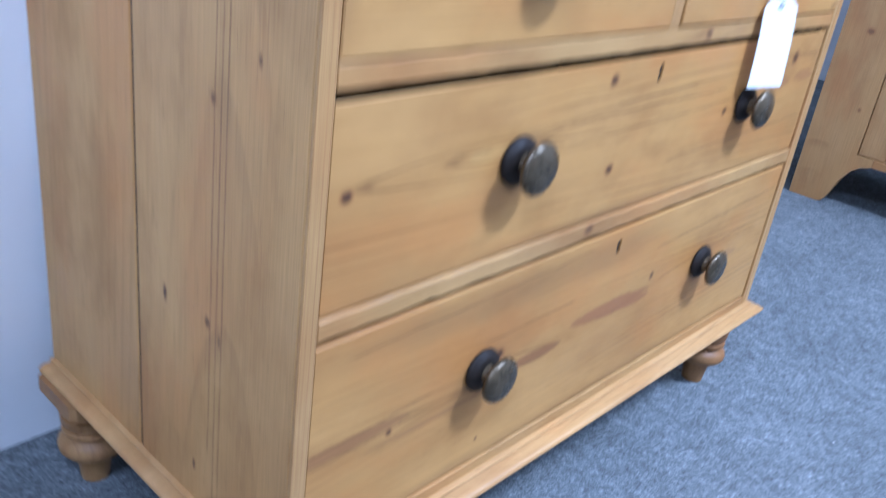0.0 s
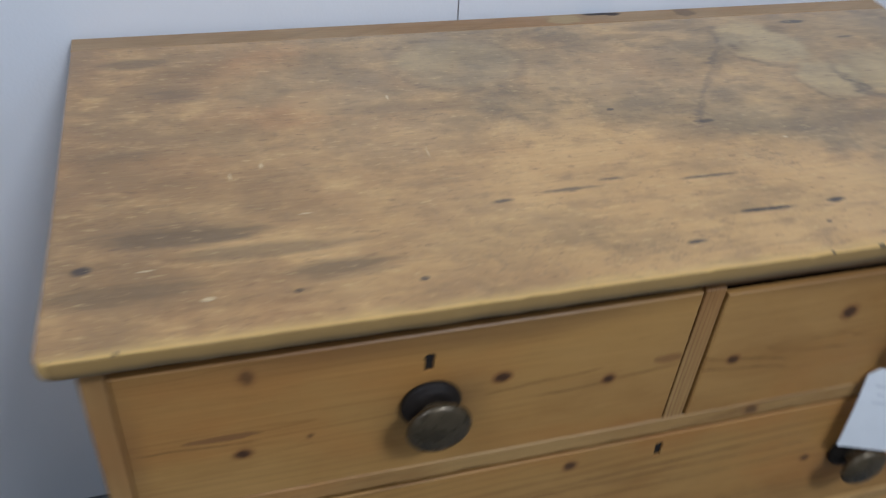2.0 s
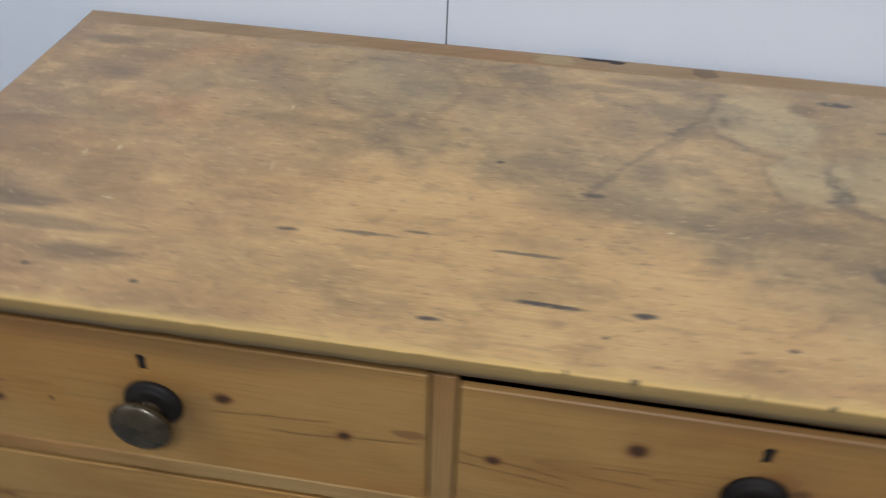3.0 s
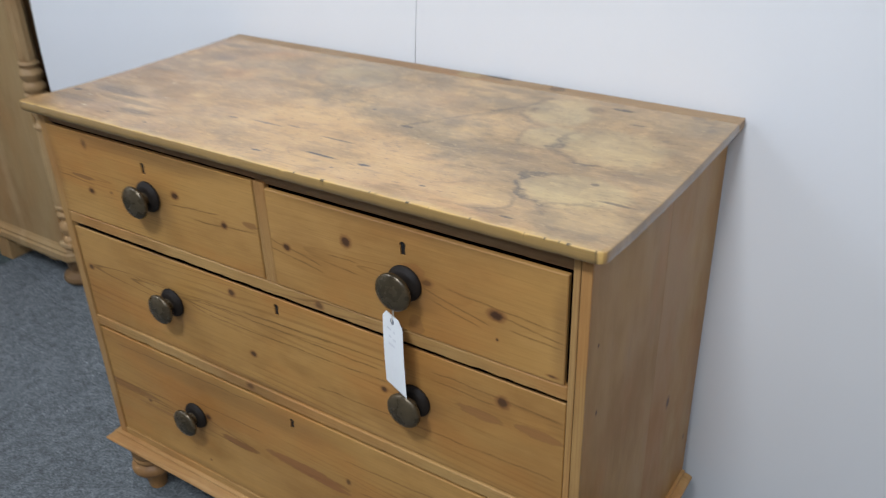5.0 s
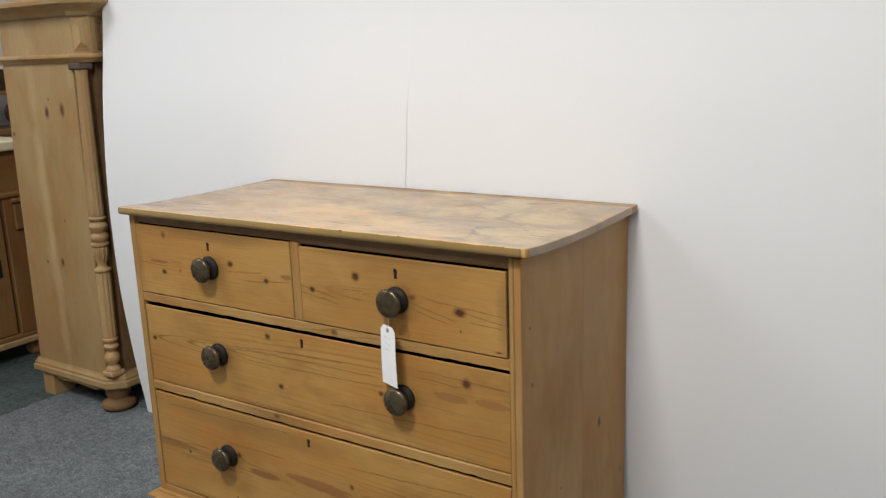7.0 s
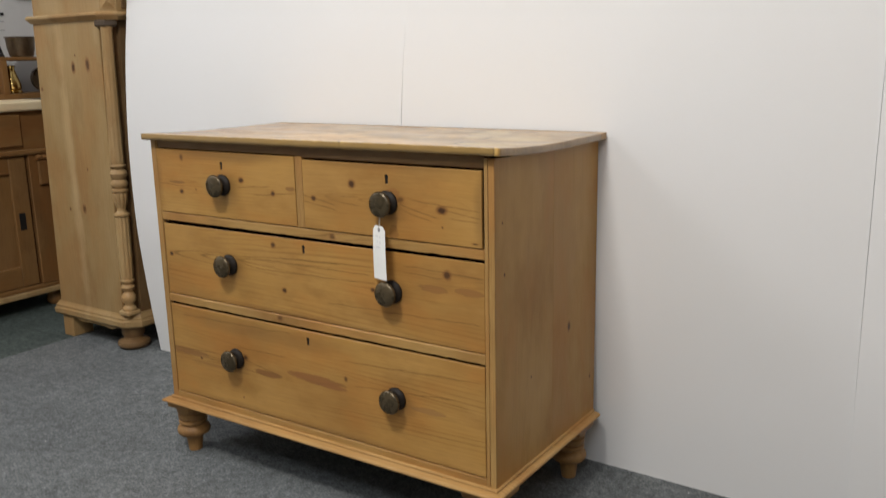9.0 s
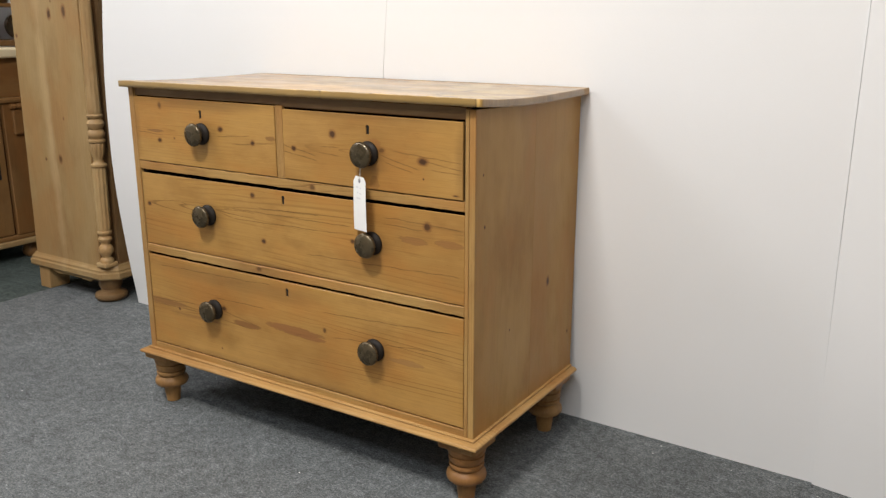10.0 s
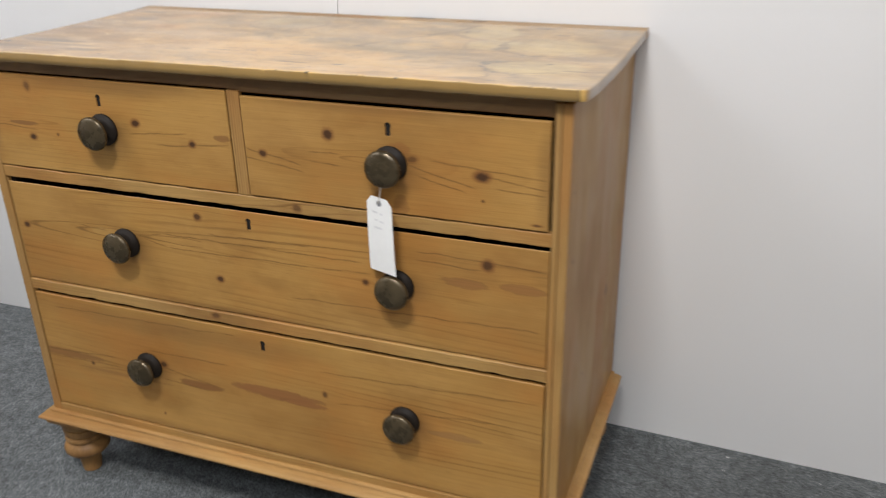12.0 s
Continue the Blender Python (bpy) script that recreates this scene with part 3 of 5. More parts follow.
mat_drawer_d = pine("pine_drawer_d", "xzy", CHEST, soft_marks=((0.293, 0.322, 0.050, 0.040, (0.20, 0.095, 0.032), 0.55), (0.802, 0.320, 0.050, 0.040, (0.20, 0.095, 0.032), 0.55), (0.53, 0.190, 0.60, 0.020, (0.20, 0.095, 0.032), 0.45), (0.36, 0.41, 0.35, 0.03, (0.20, 0.095, 0.032), 0.35)), heart=0.306, tip=0.36, cone=0.035, vary=False, ring=95, contrast=0.50, fine=0.6, lines=0.05, band=0.09, strokes=((0.038, 0.316, 0.206, 0.325), (0.036, 0.302, 0.222, 0.307), (0.313, 0.325, 0.418, 0.309), (0.305, 0.302, 0.412, 0.295), (0.283, 0.356, 0.453, 0.360), (0.639, 0.384, 1.016, 0.403), (0.665, 0.328, 0.939, 0.351), (0.081, 0.414, 0.477, 0.423)),
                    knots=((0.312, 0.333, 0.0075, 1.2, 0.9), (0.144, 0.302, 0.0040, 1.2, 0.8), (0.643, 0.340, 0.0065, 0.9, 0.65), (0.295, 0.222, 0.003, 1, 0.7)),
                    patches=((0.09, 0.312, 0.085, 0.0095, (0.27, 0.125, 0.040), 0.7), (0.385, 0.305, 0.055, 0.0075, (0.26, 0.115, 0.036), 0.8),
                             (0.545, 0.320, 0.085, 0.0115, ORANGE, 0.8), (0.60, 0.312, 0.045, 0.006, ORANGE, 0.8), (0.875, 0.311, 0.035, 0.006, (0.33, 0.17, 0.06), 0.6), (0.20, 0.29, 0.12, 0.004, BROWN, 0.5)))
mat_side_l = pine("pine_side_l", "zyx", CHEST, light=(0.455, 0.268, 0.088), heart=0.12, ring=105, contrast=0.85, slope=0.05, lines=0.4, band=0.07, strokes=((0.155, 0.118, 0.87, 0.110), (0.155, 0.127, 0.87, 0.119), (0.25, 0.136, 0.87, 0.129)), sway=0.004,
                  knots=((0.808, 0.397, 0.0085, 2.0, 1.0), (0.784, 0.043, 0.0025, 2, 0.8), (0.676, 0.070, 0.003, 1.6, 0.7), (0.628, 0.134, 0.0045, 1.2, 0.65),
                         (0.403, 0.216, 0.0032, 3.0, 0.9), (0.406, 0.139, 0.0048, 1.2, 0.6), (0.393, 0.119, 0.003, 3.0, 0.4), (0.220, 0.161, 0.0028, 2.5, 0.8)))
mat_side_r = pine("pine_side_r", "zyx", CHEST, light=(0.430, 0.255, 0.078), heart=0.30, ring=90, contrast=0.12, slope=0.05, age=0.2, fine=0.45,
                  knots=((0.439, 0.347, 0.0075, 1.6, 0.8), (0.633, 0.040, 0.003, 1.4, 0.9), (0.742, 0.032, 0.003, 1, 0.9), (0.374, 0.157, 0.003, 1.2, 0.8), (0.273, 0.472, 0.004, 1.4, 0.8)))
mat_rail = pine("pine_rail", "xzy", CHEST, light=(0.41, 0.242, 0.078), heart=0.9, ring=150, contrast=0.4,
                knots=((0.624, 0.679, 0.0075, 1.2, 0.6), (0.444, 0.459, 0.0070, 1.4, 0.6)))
# rail pine with the shade of the overhanging top put into its colour
mat_rail_shaded = pine("pine_rail_shaded", "xzy", CHEST, light=(0.215, 0.128, 0.054), dark=(0.12, 0.060, 0.024), heart=0.9, ring=150, contrast=0.3)
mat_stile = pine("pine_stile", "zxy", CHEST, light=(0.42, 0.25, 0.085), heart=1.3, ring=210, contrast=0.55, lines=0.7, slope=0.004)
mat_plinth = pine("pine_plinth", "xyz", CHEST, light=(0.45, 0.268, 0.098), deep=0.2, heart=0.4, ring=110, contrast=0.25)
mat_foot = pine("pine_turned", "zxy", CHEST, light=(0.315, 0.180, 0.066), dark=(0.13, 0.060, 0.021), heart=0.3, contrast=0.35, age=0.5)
mat_dark = plain("dark_inside", (0.020, 0.013, 0.008), 0.9)
mat_knob = plain("bronzed_knob", (0.082, 0.061, 0.033), 0.27, 0.5, 0.4, 55, 0.0002)
mat_ebony = plain("blackened_plate", (0.014, 0.010, 0.007), 0.60, 0.0, 0.3, 60, 0.0002, 0.22)
mat_lock = plain("old_iron", (0.020, 0.017, 0.015), 0.55, 0.3)
mat_card = plain("tag_card", (0.82, 0.82, 0.80), 0.6, 0.0, 0.03, 40, 0.0001)
mat_pencil = plain("pencil", (0.70, 0.70, 0.70), 0.7)
mat_eyelet = plain("eyelet", (0.30, 0.30, 0.32), 0.45, 0.6)
mat_cord = plain("cord", (0.70, 0.66, 0.58), 0.8)
mat_sheet = sheet_white()
mat_wall = plain("emulsion_wall", (0.42, 0.41, 0.39), 0.75, 0.0, 0.04, 3.0, 0.0005)
mat_wall_pale = plain("white_wall", (0.74, 0.74, 0.73), 0.75, 0.0, 0.04, 3.0, 0.0005)
mat_ceiling = plain("ceiling_white", (0.62, 0.62, 0.61), 0.85, 0.0, 0.03, 3.0)
mat_carpet = carpet("carpet_grey", ((0.085, 0.093, 0.096), (0.190, 0.205, 0.209), (0.372, 0.394, 0.400)))
mat_carpet_green = carpet("carpet_green", ((0.054, 0.070, 0.065), (0.098, 0.122, 0.114), (0.155, 0.182, 0.172)))

# ---- the setting ----
LEFT, RIGHT, NEAR, FAR, TOP = -2.25, 4.2, -5.2, 1.75, 3.2
DRY = -1.2
tagged(part("floor", box(DRY, RIGHT, NEAR, FAR, -0.05, 0.0, 0), mat_carpet), "blue-grey cut-pile carpet over the shop floor", "floor", kind="structure")
tagged(part("floor_side", box(LEFT, DRY - 0.001, NEAR, FAR, -0.05, 0.0, 0), mat_carpet_green), "darker green-grey carpet strip along the side wall", "floor", kind="structure")
tagged(part("wall_west", box(LEFT - 0.1, LEFT, NEAR, FAR, 0, TOP, 0), mat_wall_pale), "white painted shop wall", "wall", kind="structure")
tagged(part("wall_east", box(RIGHT, RIGHT + 0.1, NEAR, FAR, 0, TOP, 0), mat_wall_pale), "white painted shop wall", "wall", kind="structure")
tagged(part("wall_south", box(LEFT, RIGHT, NEAR - 0.1, NEAR, 0, TOP, 0), mat_wall), "pale grey painted shop wall", "wall", kind="structure")
tagged(part("wall_north", box(LEFT, RIGHT, FAR, FAR + 0.1, 0, TOP, 0), mat_wall_pale), "white painted shop wall", "wall", kind="structure")
tagged(part("ceiling", box(LEFT, RIGHT, NEAR, FAR, TOP, TOP + 0.1, 0), mat_ceiling), "plain white ceiling", "ceiling", kind="structure")


def lean(z):
    """How far the white sheets stand back at a height, 0 at the bulge to 1 at the floor."""
    hs = (0.0, 0.05, 0.16, 0.28, 0.39, 0.49, 0.60, 0.70, 0.80, 0.90, 1.10, 1.28, 1.60, 2.00, 2.44)
    fs = (1.0, 0.82, 0.56, 0.34, 0.16, 0.03, 0.0, 0.0, 0.03, 0.12, 0.42, 0.90, 1.50, 2.00, 2.40)
    return float(np.mean(np.interp([z - 0.05, z, z + 0.05], hs, fs)))


def sheet(x0, x1, near0, near1, foot0, foot1, label, gape=0.0):
    """A tall thin board that bulges towards the room. near: its y at the bulge, foot: its y at the floor, at both ends."""
    bm = bmesh.new()
    nx, nz, thick = 8, 40, 0.004
    rows = [[], []]
    for side in (0, 1):
        for j in range(nz + 1):
            z = 2.44 * j / nz
            row = []
            for i in range(nx + 1):
                t = i / nx
                near, foot = near0 + (near1 - near0) * t, foot0 + (foot1 - foot0) * t
                y = near + (foot - near) * lean(z)
                row.append(bm.verts.new((x0 + (x1 - x0) * t + (1 - t) * gape * min(1.0, max(0.0, (z - 0.15) / 0.5)), y + side * thick, z)))
            rows[side].append(row)
    for side in (0, 1):
        for j in range(nz):
            for i in range(nx):
                r = rows[side]
                bm.faces.new((r[j][i], r[j][i + 1], r[j + 1][i + 1], r[j + 1][i]))
    a, b = rows
    for j in range(nz):
        for i in (0, nx):
            bm.faces.new((a[j][i], a[j + 1][i], b[j + 1][i], b[j][i]))
    for i in range(nx):
        for j in (0, nz):
            bm.faces.new((a[j][i], a[j][i + 1], b[j][i + 1], b[j][i]))
    return tagged(part("backdrop_sheet", bm, mat_sheet, smooth=True), label, "wall panel", "white backdrop sheets", kind="structure")


sheet(-0.755, 0.4487, 0.4970, 0.5035, 0.556, 0.580, "tall white hardboard sheet with a bowed edge, standing behind the chest")
sheet(0.4505, 1.6540, 0.5040, 0.505, 0.576, 0.532, "tall white hardboard sheet butted against its neighbour behind the chest")
sheet(1.6545, 2.268, 0.503, 0.412, 0.524, 0.424, "white hardboard sheet turned slightly forward beside a cupboard", 0.0008)

# ---- the chest of drawers ----
chest = thing("chest_of_drawers", CHEST, "antique stripped pine chest of four drawers on turned feet", "chest of drawers")
X0, X1, DEEP = 0.0190, 1.048, 0.500


def cup(x, y):
    """The warp of the old top: its front edge has lifted, more so at one end."""
    f = max(0.0, (0.27 - y) / 0.287)
    return 0.0130 * f ** 2 * (0.70 + 0.30 * x / 1.06) + 0.001 * max(0.0, (y - 0.3) / 0.2) ** 2


TX0, TX1 = -0.003, 1.068


def top_board(y0, y1, round_front):
    bm = box(TX0, TX1, y0, y1, 0.8685, 0.8845, 0)
    if round_front:
        es = [e for e in bm.edges if abs(e.verts[0].co.z - e.verts[1].co.z) > 0.01 and e.verts[0].co.y < y0 + 0.01]
        bmesh.ops.bevel(bm, geom=es, offset=0.014, segments=4, affect="EDGES", profile=0.5)
    es = [e for e in bm.edges if abs(e.verts[0].co.z - e.verts[1].co.z) < 1e-4 and not (max(e.verts[0].co.y, e.verts[1].co.y) > y1 - 1e-4 and min(e.verts[0].co.y, e.verts[1].co.y) > y1 - 1e-4)]
    bmesh.ops.bevel(bm, geom=es, offset=0.0024 if round_front else 0.001, segments=2 if round_front else 1, affect="EDGES", profile=0.5)
    for i in range(1, 14):
        bmesh.ops.bisect_plane(bm, geom=bm.verts[:] + bm.edges[:] + bm.faces[:], plane_co=(0, y0 + (y1 - y0) * i / 14, 0), plane_no=(0, 1, 0))
    for co, no in (((0, y0 + 0.005, 0), (0, 1, 0)), ((TX0 + 0.005, 0, 0), (1, 0, 0)), ((TX1 - 0.005, 0, 0), (1, 0, 0))):
        bmesh.ops.bisect_plane(bm, geom=bm.verts[:] + bm.edges[:] + bm.faces[:], plane_co=co, plane_no=no)
    for i in range(1, 140):
        bmesh.ops.bisect_plane(bm, geom=bm.verts[:] + bm.edges[:] + bm.faces[:], plane_co=(TX0 + (TX1 - TX0) * i / 140, 0, 0), plane_no=(1, 0, 0))
    for v in bm.verts:
        x, y, z = v.co
        edge = min(x - TX0, TX1 - x, y - y0 if round_front else 1.0)
        worn = 0.0007 * noise.noise((x * 40, y * 40, 3.0)) if edge < 0.006 else 0.0
        nick = max(0.0, noise.noise((x * 85, 1.5, 8.0)) - 0.48) if round_front and edge < 0.005 and z > 0.878 else 0.0
        v.co.z += cup(x, y) + worn - 0.0022 * nick
        v.co.y += 0.0025 * nick if y < y0 + 0.01 else 0.0
        if edge < 0.006:
            v.co.y += 0.0010 * noise.noise((x * 30, 7.0, z * 30))
    return bm


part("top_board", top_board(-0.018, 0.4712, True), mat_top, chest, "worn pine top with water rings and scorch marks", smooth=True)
part("top_strip", top_board(0.4725, 0.501, False), mat_strip, chest, "narrow pine strip with two scorch marks", smooth=True)

def fitted(xa, xb, ya, yb, share, bevel):
    """A side board whose top end follows part of the warp."""
    bm = box(xa, xb, ya, yb, 0.150, 0.8680, bevel)
    for i in range(1, 9):
        bmesh.ops.bisect_plane(bm, geom=bm.verts[:] + bm.edges[:] + bm.faces[:], plane_co=(0, ya + (yb - ya) * i / 9, 0), plane_no=(0, 1, 0))
    for v in bm.verts:
        if v.co.z > 0.8:
            v.co.z += share * cup(v.co.x, v.co.y)
    return bm


def worn_rail(x0, x1, y0, y1, z0, z1, seed, rough=0.0015):
    """A rail with slightly ragged, chipped long edges."""
    bm = box(x0, x1, y0, y1, z0, z1, 0.0016)
    for i in range(1, 70):
        bmesh.ops.bisect_plane(bm, geom=bm.verts[:] + bm.edges[:] + bm.faces[:], plane_co=(x0 + (x1 - x0) * i / 70, 0, 0), plane_no=(1, 0, 0))
    mid = (z0 + z1) / 2
    for v in bm.verts:
        if v.co.y < y0 + 0.004:
            side = 1 if v.co.z > mid else -1
            n = noise.noise((v.co.x * 26, seed, side * 5.0)) * 0.6 + noise.noise((v.co.x * 75, seed, side * 9.0)) * 0.4
            v.co.z -= side * rough * max(0.0, n + 0.15) * 2.0
            v.co.y += 0.0012 * max(0.0, n)
    if seed == 1.0:
        # its lower edge hangs lower over the second short drawer
        for v in bm.verts:
            if v.co.z < mid:
                v.co.z -= 0.0038 * min(1.0, max(0.0, (v.co.x - 0.522) / 0.018))
    return bm


# sides of two boards each, with a dark strip set in the joint
for xa, xb, m, split, share in ((X0, X0 + 0.018, mat_side_l, 0.2715, 0.85), (X1 - 0.014, X1, mat_side_r, 0.262, 0.55)):
    gap = 0.0021 if xa < 0.5 else 0.0002
    part("side_board", fitted(xa, xb, 0.0045, split - gap, share, gap * 0.7), m, chest)
    part("side_board", fitted(xa, xb, split + gap, DEEP, share, gap * 0.7), m, chest)
    part("joint", box(xa + 0.0016, xb - 0.0016, split - gap - 0.0005, split + gap + 0.0005, 0.151, 0.8670, 0), mat_dark, chest, "dark strip in the joint between the boards")
    # dark sheet added behind the boards to blacken the gap
    inner = xa + 0.0185 if xa < 0.5 else xa - 0.0105
    part("side_lining", box(inner, inner + 0.010, 0.012, DEEP - 0.02, 0.16, 0.86, 0), mat_dark, chest)
part("stile", box(X0 - 0.0002, X0 + 0.0182, 0.0, 0.0042, 0.151, 0.8755, 0.0008), mat_stile, chest, "lined edge grain of the side board")
part("stile", box(X1 - 0.0138, X1 + 0.0002, 0.0, 0.0042, 0.151, 0.8740, 0.0008), mat_stile, chest)
part("stile", box(X1 - 0.0235, X1 - 0.0148, 0.0, 0.012, 0.160, 0.8745, 0.001), mat_stile, chest)
part("back_panel", box(X0 + 0.018, X1 - 0.014, DEEP - 0.012, DEEP, 0.15, 0.865, 0), mat_dark, chest)
part("top_rail", worn_rail(X0 + 0.0185, X1 - 0.0238, 0.0050, 0.028, 0.8565, 0.8785, 1.0, 0.0005), mat_rail_shaded, chest, "rail under the top, coloured dark for the overhang's shade")
part("front_rail", worn_rail(X0 + 0.0185, X1 - 0.0238, 0.0005, 0.012, 0.668, 0.690, 2.0), mat_rail, chest)
part("front_rail", worn_rail(X0 + 0.0185, X1 - 0.0238, 0.0005, 0.012, 0.4455, 0.468, 3.0), mat_rail, chest)
part("bottom_rail", box(X0 + 0.0185, X1 - 0.0238, 0.0005, 0.012, 0.150, 0.1895, 0.001), mat_rail, chest)
part("divider", box(0.5215, 0.5425, 0.0005, 0.012, 0.6905, 0.8560, 0.001), mat_stile, chest)
part("dust_board", box(X0 + 0.020, X1 - 0.026, 0.0125, DEEP - 0.013, 0.670, 0.682, 0), mat_dark, chest)
part("dust_board", box(X0 + 0.020, X1 - 0.026, 0.0125, DEEP - 0.013, 0.448, 0.460, 0), mat_dark, chest)
part("bottom_board", box(X0 + 0.020, X1 - 0.026, 0.0125, DEEP - 0.013, 0.152, 0.166, 0), mat_dark, chest)

# the moulded plinth on three sides
plinth = [(-0.002, 0.1735), (0.0035, 0.1740), (0.0058, 0.1730), (0.0064, 0.1712), (0.0050, 0.1698), (0.0050, 0.1690), (0.0120, 0.1686), (0.0175, 0.1668), (0.0208, 0.1640), (0.0215, 0.1615),
          (0.0205, 0.1590), (0.0185, 0.1580), (-0.002, 0.1580)]
part("plinth_moulding", skirt(plinth, X0, X1, 0.0, DEEP - 0.004), mat_plinth, chest, smooth=True)

FOOT = [(0.016, 0.0), (0.0185, 0.0015), (0.0200, 0.014), (0.0228, 0.036), (0.0242, 0.047), (0.0246, 0.0490), (0.0320, 0.0500), (0.0385, 0.0525), (0.0418, 0.0575),
        (0.0425, 0.0635), (0.0412, 0.0695), (0.0375, 0.0745), (0.0320, 0.0780), (0.0305, 0.0800), (0.0322, 0.0825), (0.0362, 0.0850), (0.0372, 0.0885), (0.0360, 0.0920),
        (0.0322, 0.0940), (0.0318, 0.0955), (0.0345, 0.0965), (0.0372, 0.1000), (0.0380, 0.1130), (0.0345, 0.1145), (0.0345, 0.1160), (0.0385, 0.1175), (0.0400, 0.1230), (0.0405, 0.1370)]
for fx, fy in ((0.038, 0.042), (1.008, 0.042), (0.042, 0.445), (1.008, 0.440)):
    foot = part("foot", lathe([(r * 1.07 if h > 0.05 else r, h) for r, h in FOOT], Matrix.Translation((fx, fy, 0)), 36), mat_foot, chest, smooth=True)
    block = bmesh.new()
    bmesh.ops.create_cube(block, size=1, matrix=Matrix.Translation((fx, fy, 0.1475)) @ Matrix.Diagonal((0.098, 0.098, 0.021, 1)))
    bmesh.ops.bevel(block, geom=[e for e in block.edges if abs(e.verts[0].co.z - e.verts[1].co.z) > 0.01], offset=0.007, segments=1, affect="EDGES")
    part("foot_block", block, mat_foot, foot)


def keyhole_line(x, z, top=0.0100, low=-0.0102, r=0.0050, slot=0.0035):
    """The outline of a keyhole."""
    pts = [(x + r * math.sin(a), z + top - r + r * math.cos(a)) for a in [radians(-130 + 26 * i) for i in range(11)]]
    return pts + [(x + slot * 1.15, z + low), (x - slot * 1.15, z + low)]


def drawer(x0, x1, z0, z1, material, key, knobs, lean_out=0.0, drop=0.0, planed=0.0):
    """A drawer front with a real keyhole, and its knobs; drop: how much lower its top is at the near end."""
    bm = bmesh.new()
    c = 0.0012
    yf, yb = -0.0005 + lean_out, 0.0065 + lean_out
    outer = [(x0, z0), (x1, z0), (x1, z1), (x0, z1 - drop)]
    inner = [(x0 + c, z0 + c), (x1 - c, z0 + c), (x1 - c, z1 - c), (x0 + c, z1 - drop - c)]
    # the top edge may be planed off towards the back
    back = [bm.verts.new((x, yb, z - (planed if i > 1 else 0.0))) for i, (x, z) in enumerate(outer)]
    mid = [bm.verts.new((x, yf + c, z)) for x, z in outer]
    face = [bm.verts.new((x, yf, z)) for x, z in inner]
    hole = [bm.verts.new((x, yf, z)) for x, z in keyhole_line(*key)]
    deep = [bm.verts.new((x, yf + 0.0045, z)) for x, z in keyhole_line(*key)]
    for a, b in ((back, mid), (mid, face)):
        for i in range(4):
            j = (i + 1) % 4
            bm.faces.new((a[i], a[j], b[j], b[i]))
    bm.faces.new(back)
    n = len(hole)
    for i in range(n):
        j = (i + 1) % n
        bm.faces.new((hole[i], hole[j], deep[j], deep[i]))
    bm.faces.new(deep)
    edges = [bm.edges.get((a, b)) for a, b in zip(face, face[1:] + face[:1])] + [bm.edges.get((a, b)) for a, b in zip(hole, hole[1:] + hole[:1])]
    bmesh.ops.triangle_fill(bm, use_beauty=True, use_dissolve=False, edges=edges)
    ob = part("drawer", bm, material, chest)
    # the iron lock behind the keyhole, with its pin
    kx, kz = key
    lock = slab_from_outline([(x, z) for x, z in keyhole_line(kx, kz, 0.0098, -0.0100, 0.0049, 0.0034)], 0.002, "y", yf + 0.0022)
    part("lock", merge(lock, lathe([(0.0012, 0), (0.0012, 0.007)], Matrix.Translation((kx, yf + 0.0075, kz + 0.004)) @ pose(0, 0, 0, 90), 10)), mat_lock, ob, "dark iron lock in the keyhole")
    for kx, kz in knobs:
        m = Matrix.Translation((kx, yf, kz)) @ pose(0, 0, 0, 90) @ pose(0, 0, 0, 0, 0, random.uniform(0, 90))
        part("backplate", lathe(PLATE, m, 40), mat_ebony, ob, "blackened round backplate of a knob", smooth=True)
        part("knob", lathe([(r * 0.975, h * 0.94) for r, h in KNOB], m, 40), mat_knob, ob, "dark bronzed mushroom knob", smooth=True)
    return ob


PLATE = [(0.0240, 0.0), (0.0262, 0.0015), (0.0265, 0.0040), (0.0250, 0.0065), (0.0225, 0.0075), (0.0215, 0.0090), (0.0190, 0.0105), (0.0150, 0.0115), (0.0100, 0.0115)]
KNOB = [(0.0118, 0.0110), (0.0118, 0.0135), (0.0108, 0.0165), (0.0112, 0.0200), (0.0140, 0.0228), (0.0200, 0.0246), (0.0255, 0.0262), (0.0278, 0.0282), (0.0286, 0.0306),
        (0.0280, 0.0330), (0.0262, 0.0352), (0.0225, 0.0374), (0.0170, 0.0392), (0.0100, 0.0404), (0.0, 0.0408)]
drawer(0.0385, 0.5195, 0.6918, 0.8545, mat_drawer_a, (0.278, 0.822), [(0.281, 0.775)])
drawer(0.5450, 1.0200, 0.6922, 0.8488, mat_drawer_b, (0.785, 0.819), [(0.787, 0.769)], -0.001)
drawer(0.0392, 1.0225, 0.4697, 0.6615, mat_drawer_c, (0.531, 0.639), [(0.281, 0.573), (0.789, 0.572)], 0.0036, 0.0026, 0.0030)
drawer(0.0385, 1.0215, 0.1920, 0.4395, mat_drawer_d, (0.530, 0.414), [(0.281, 0.326), (0.790, 0.324)], 0.0030, 0.0008)


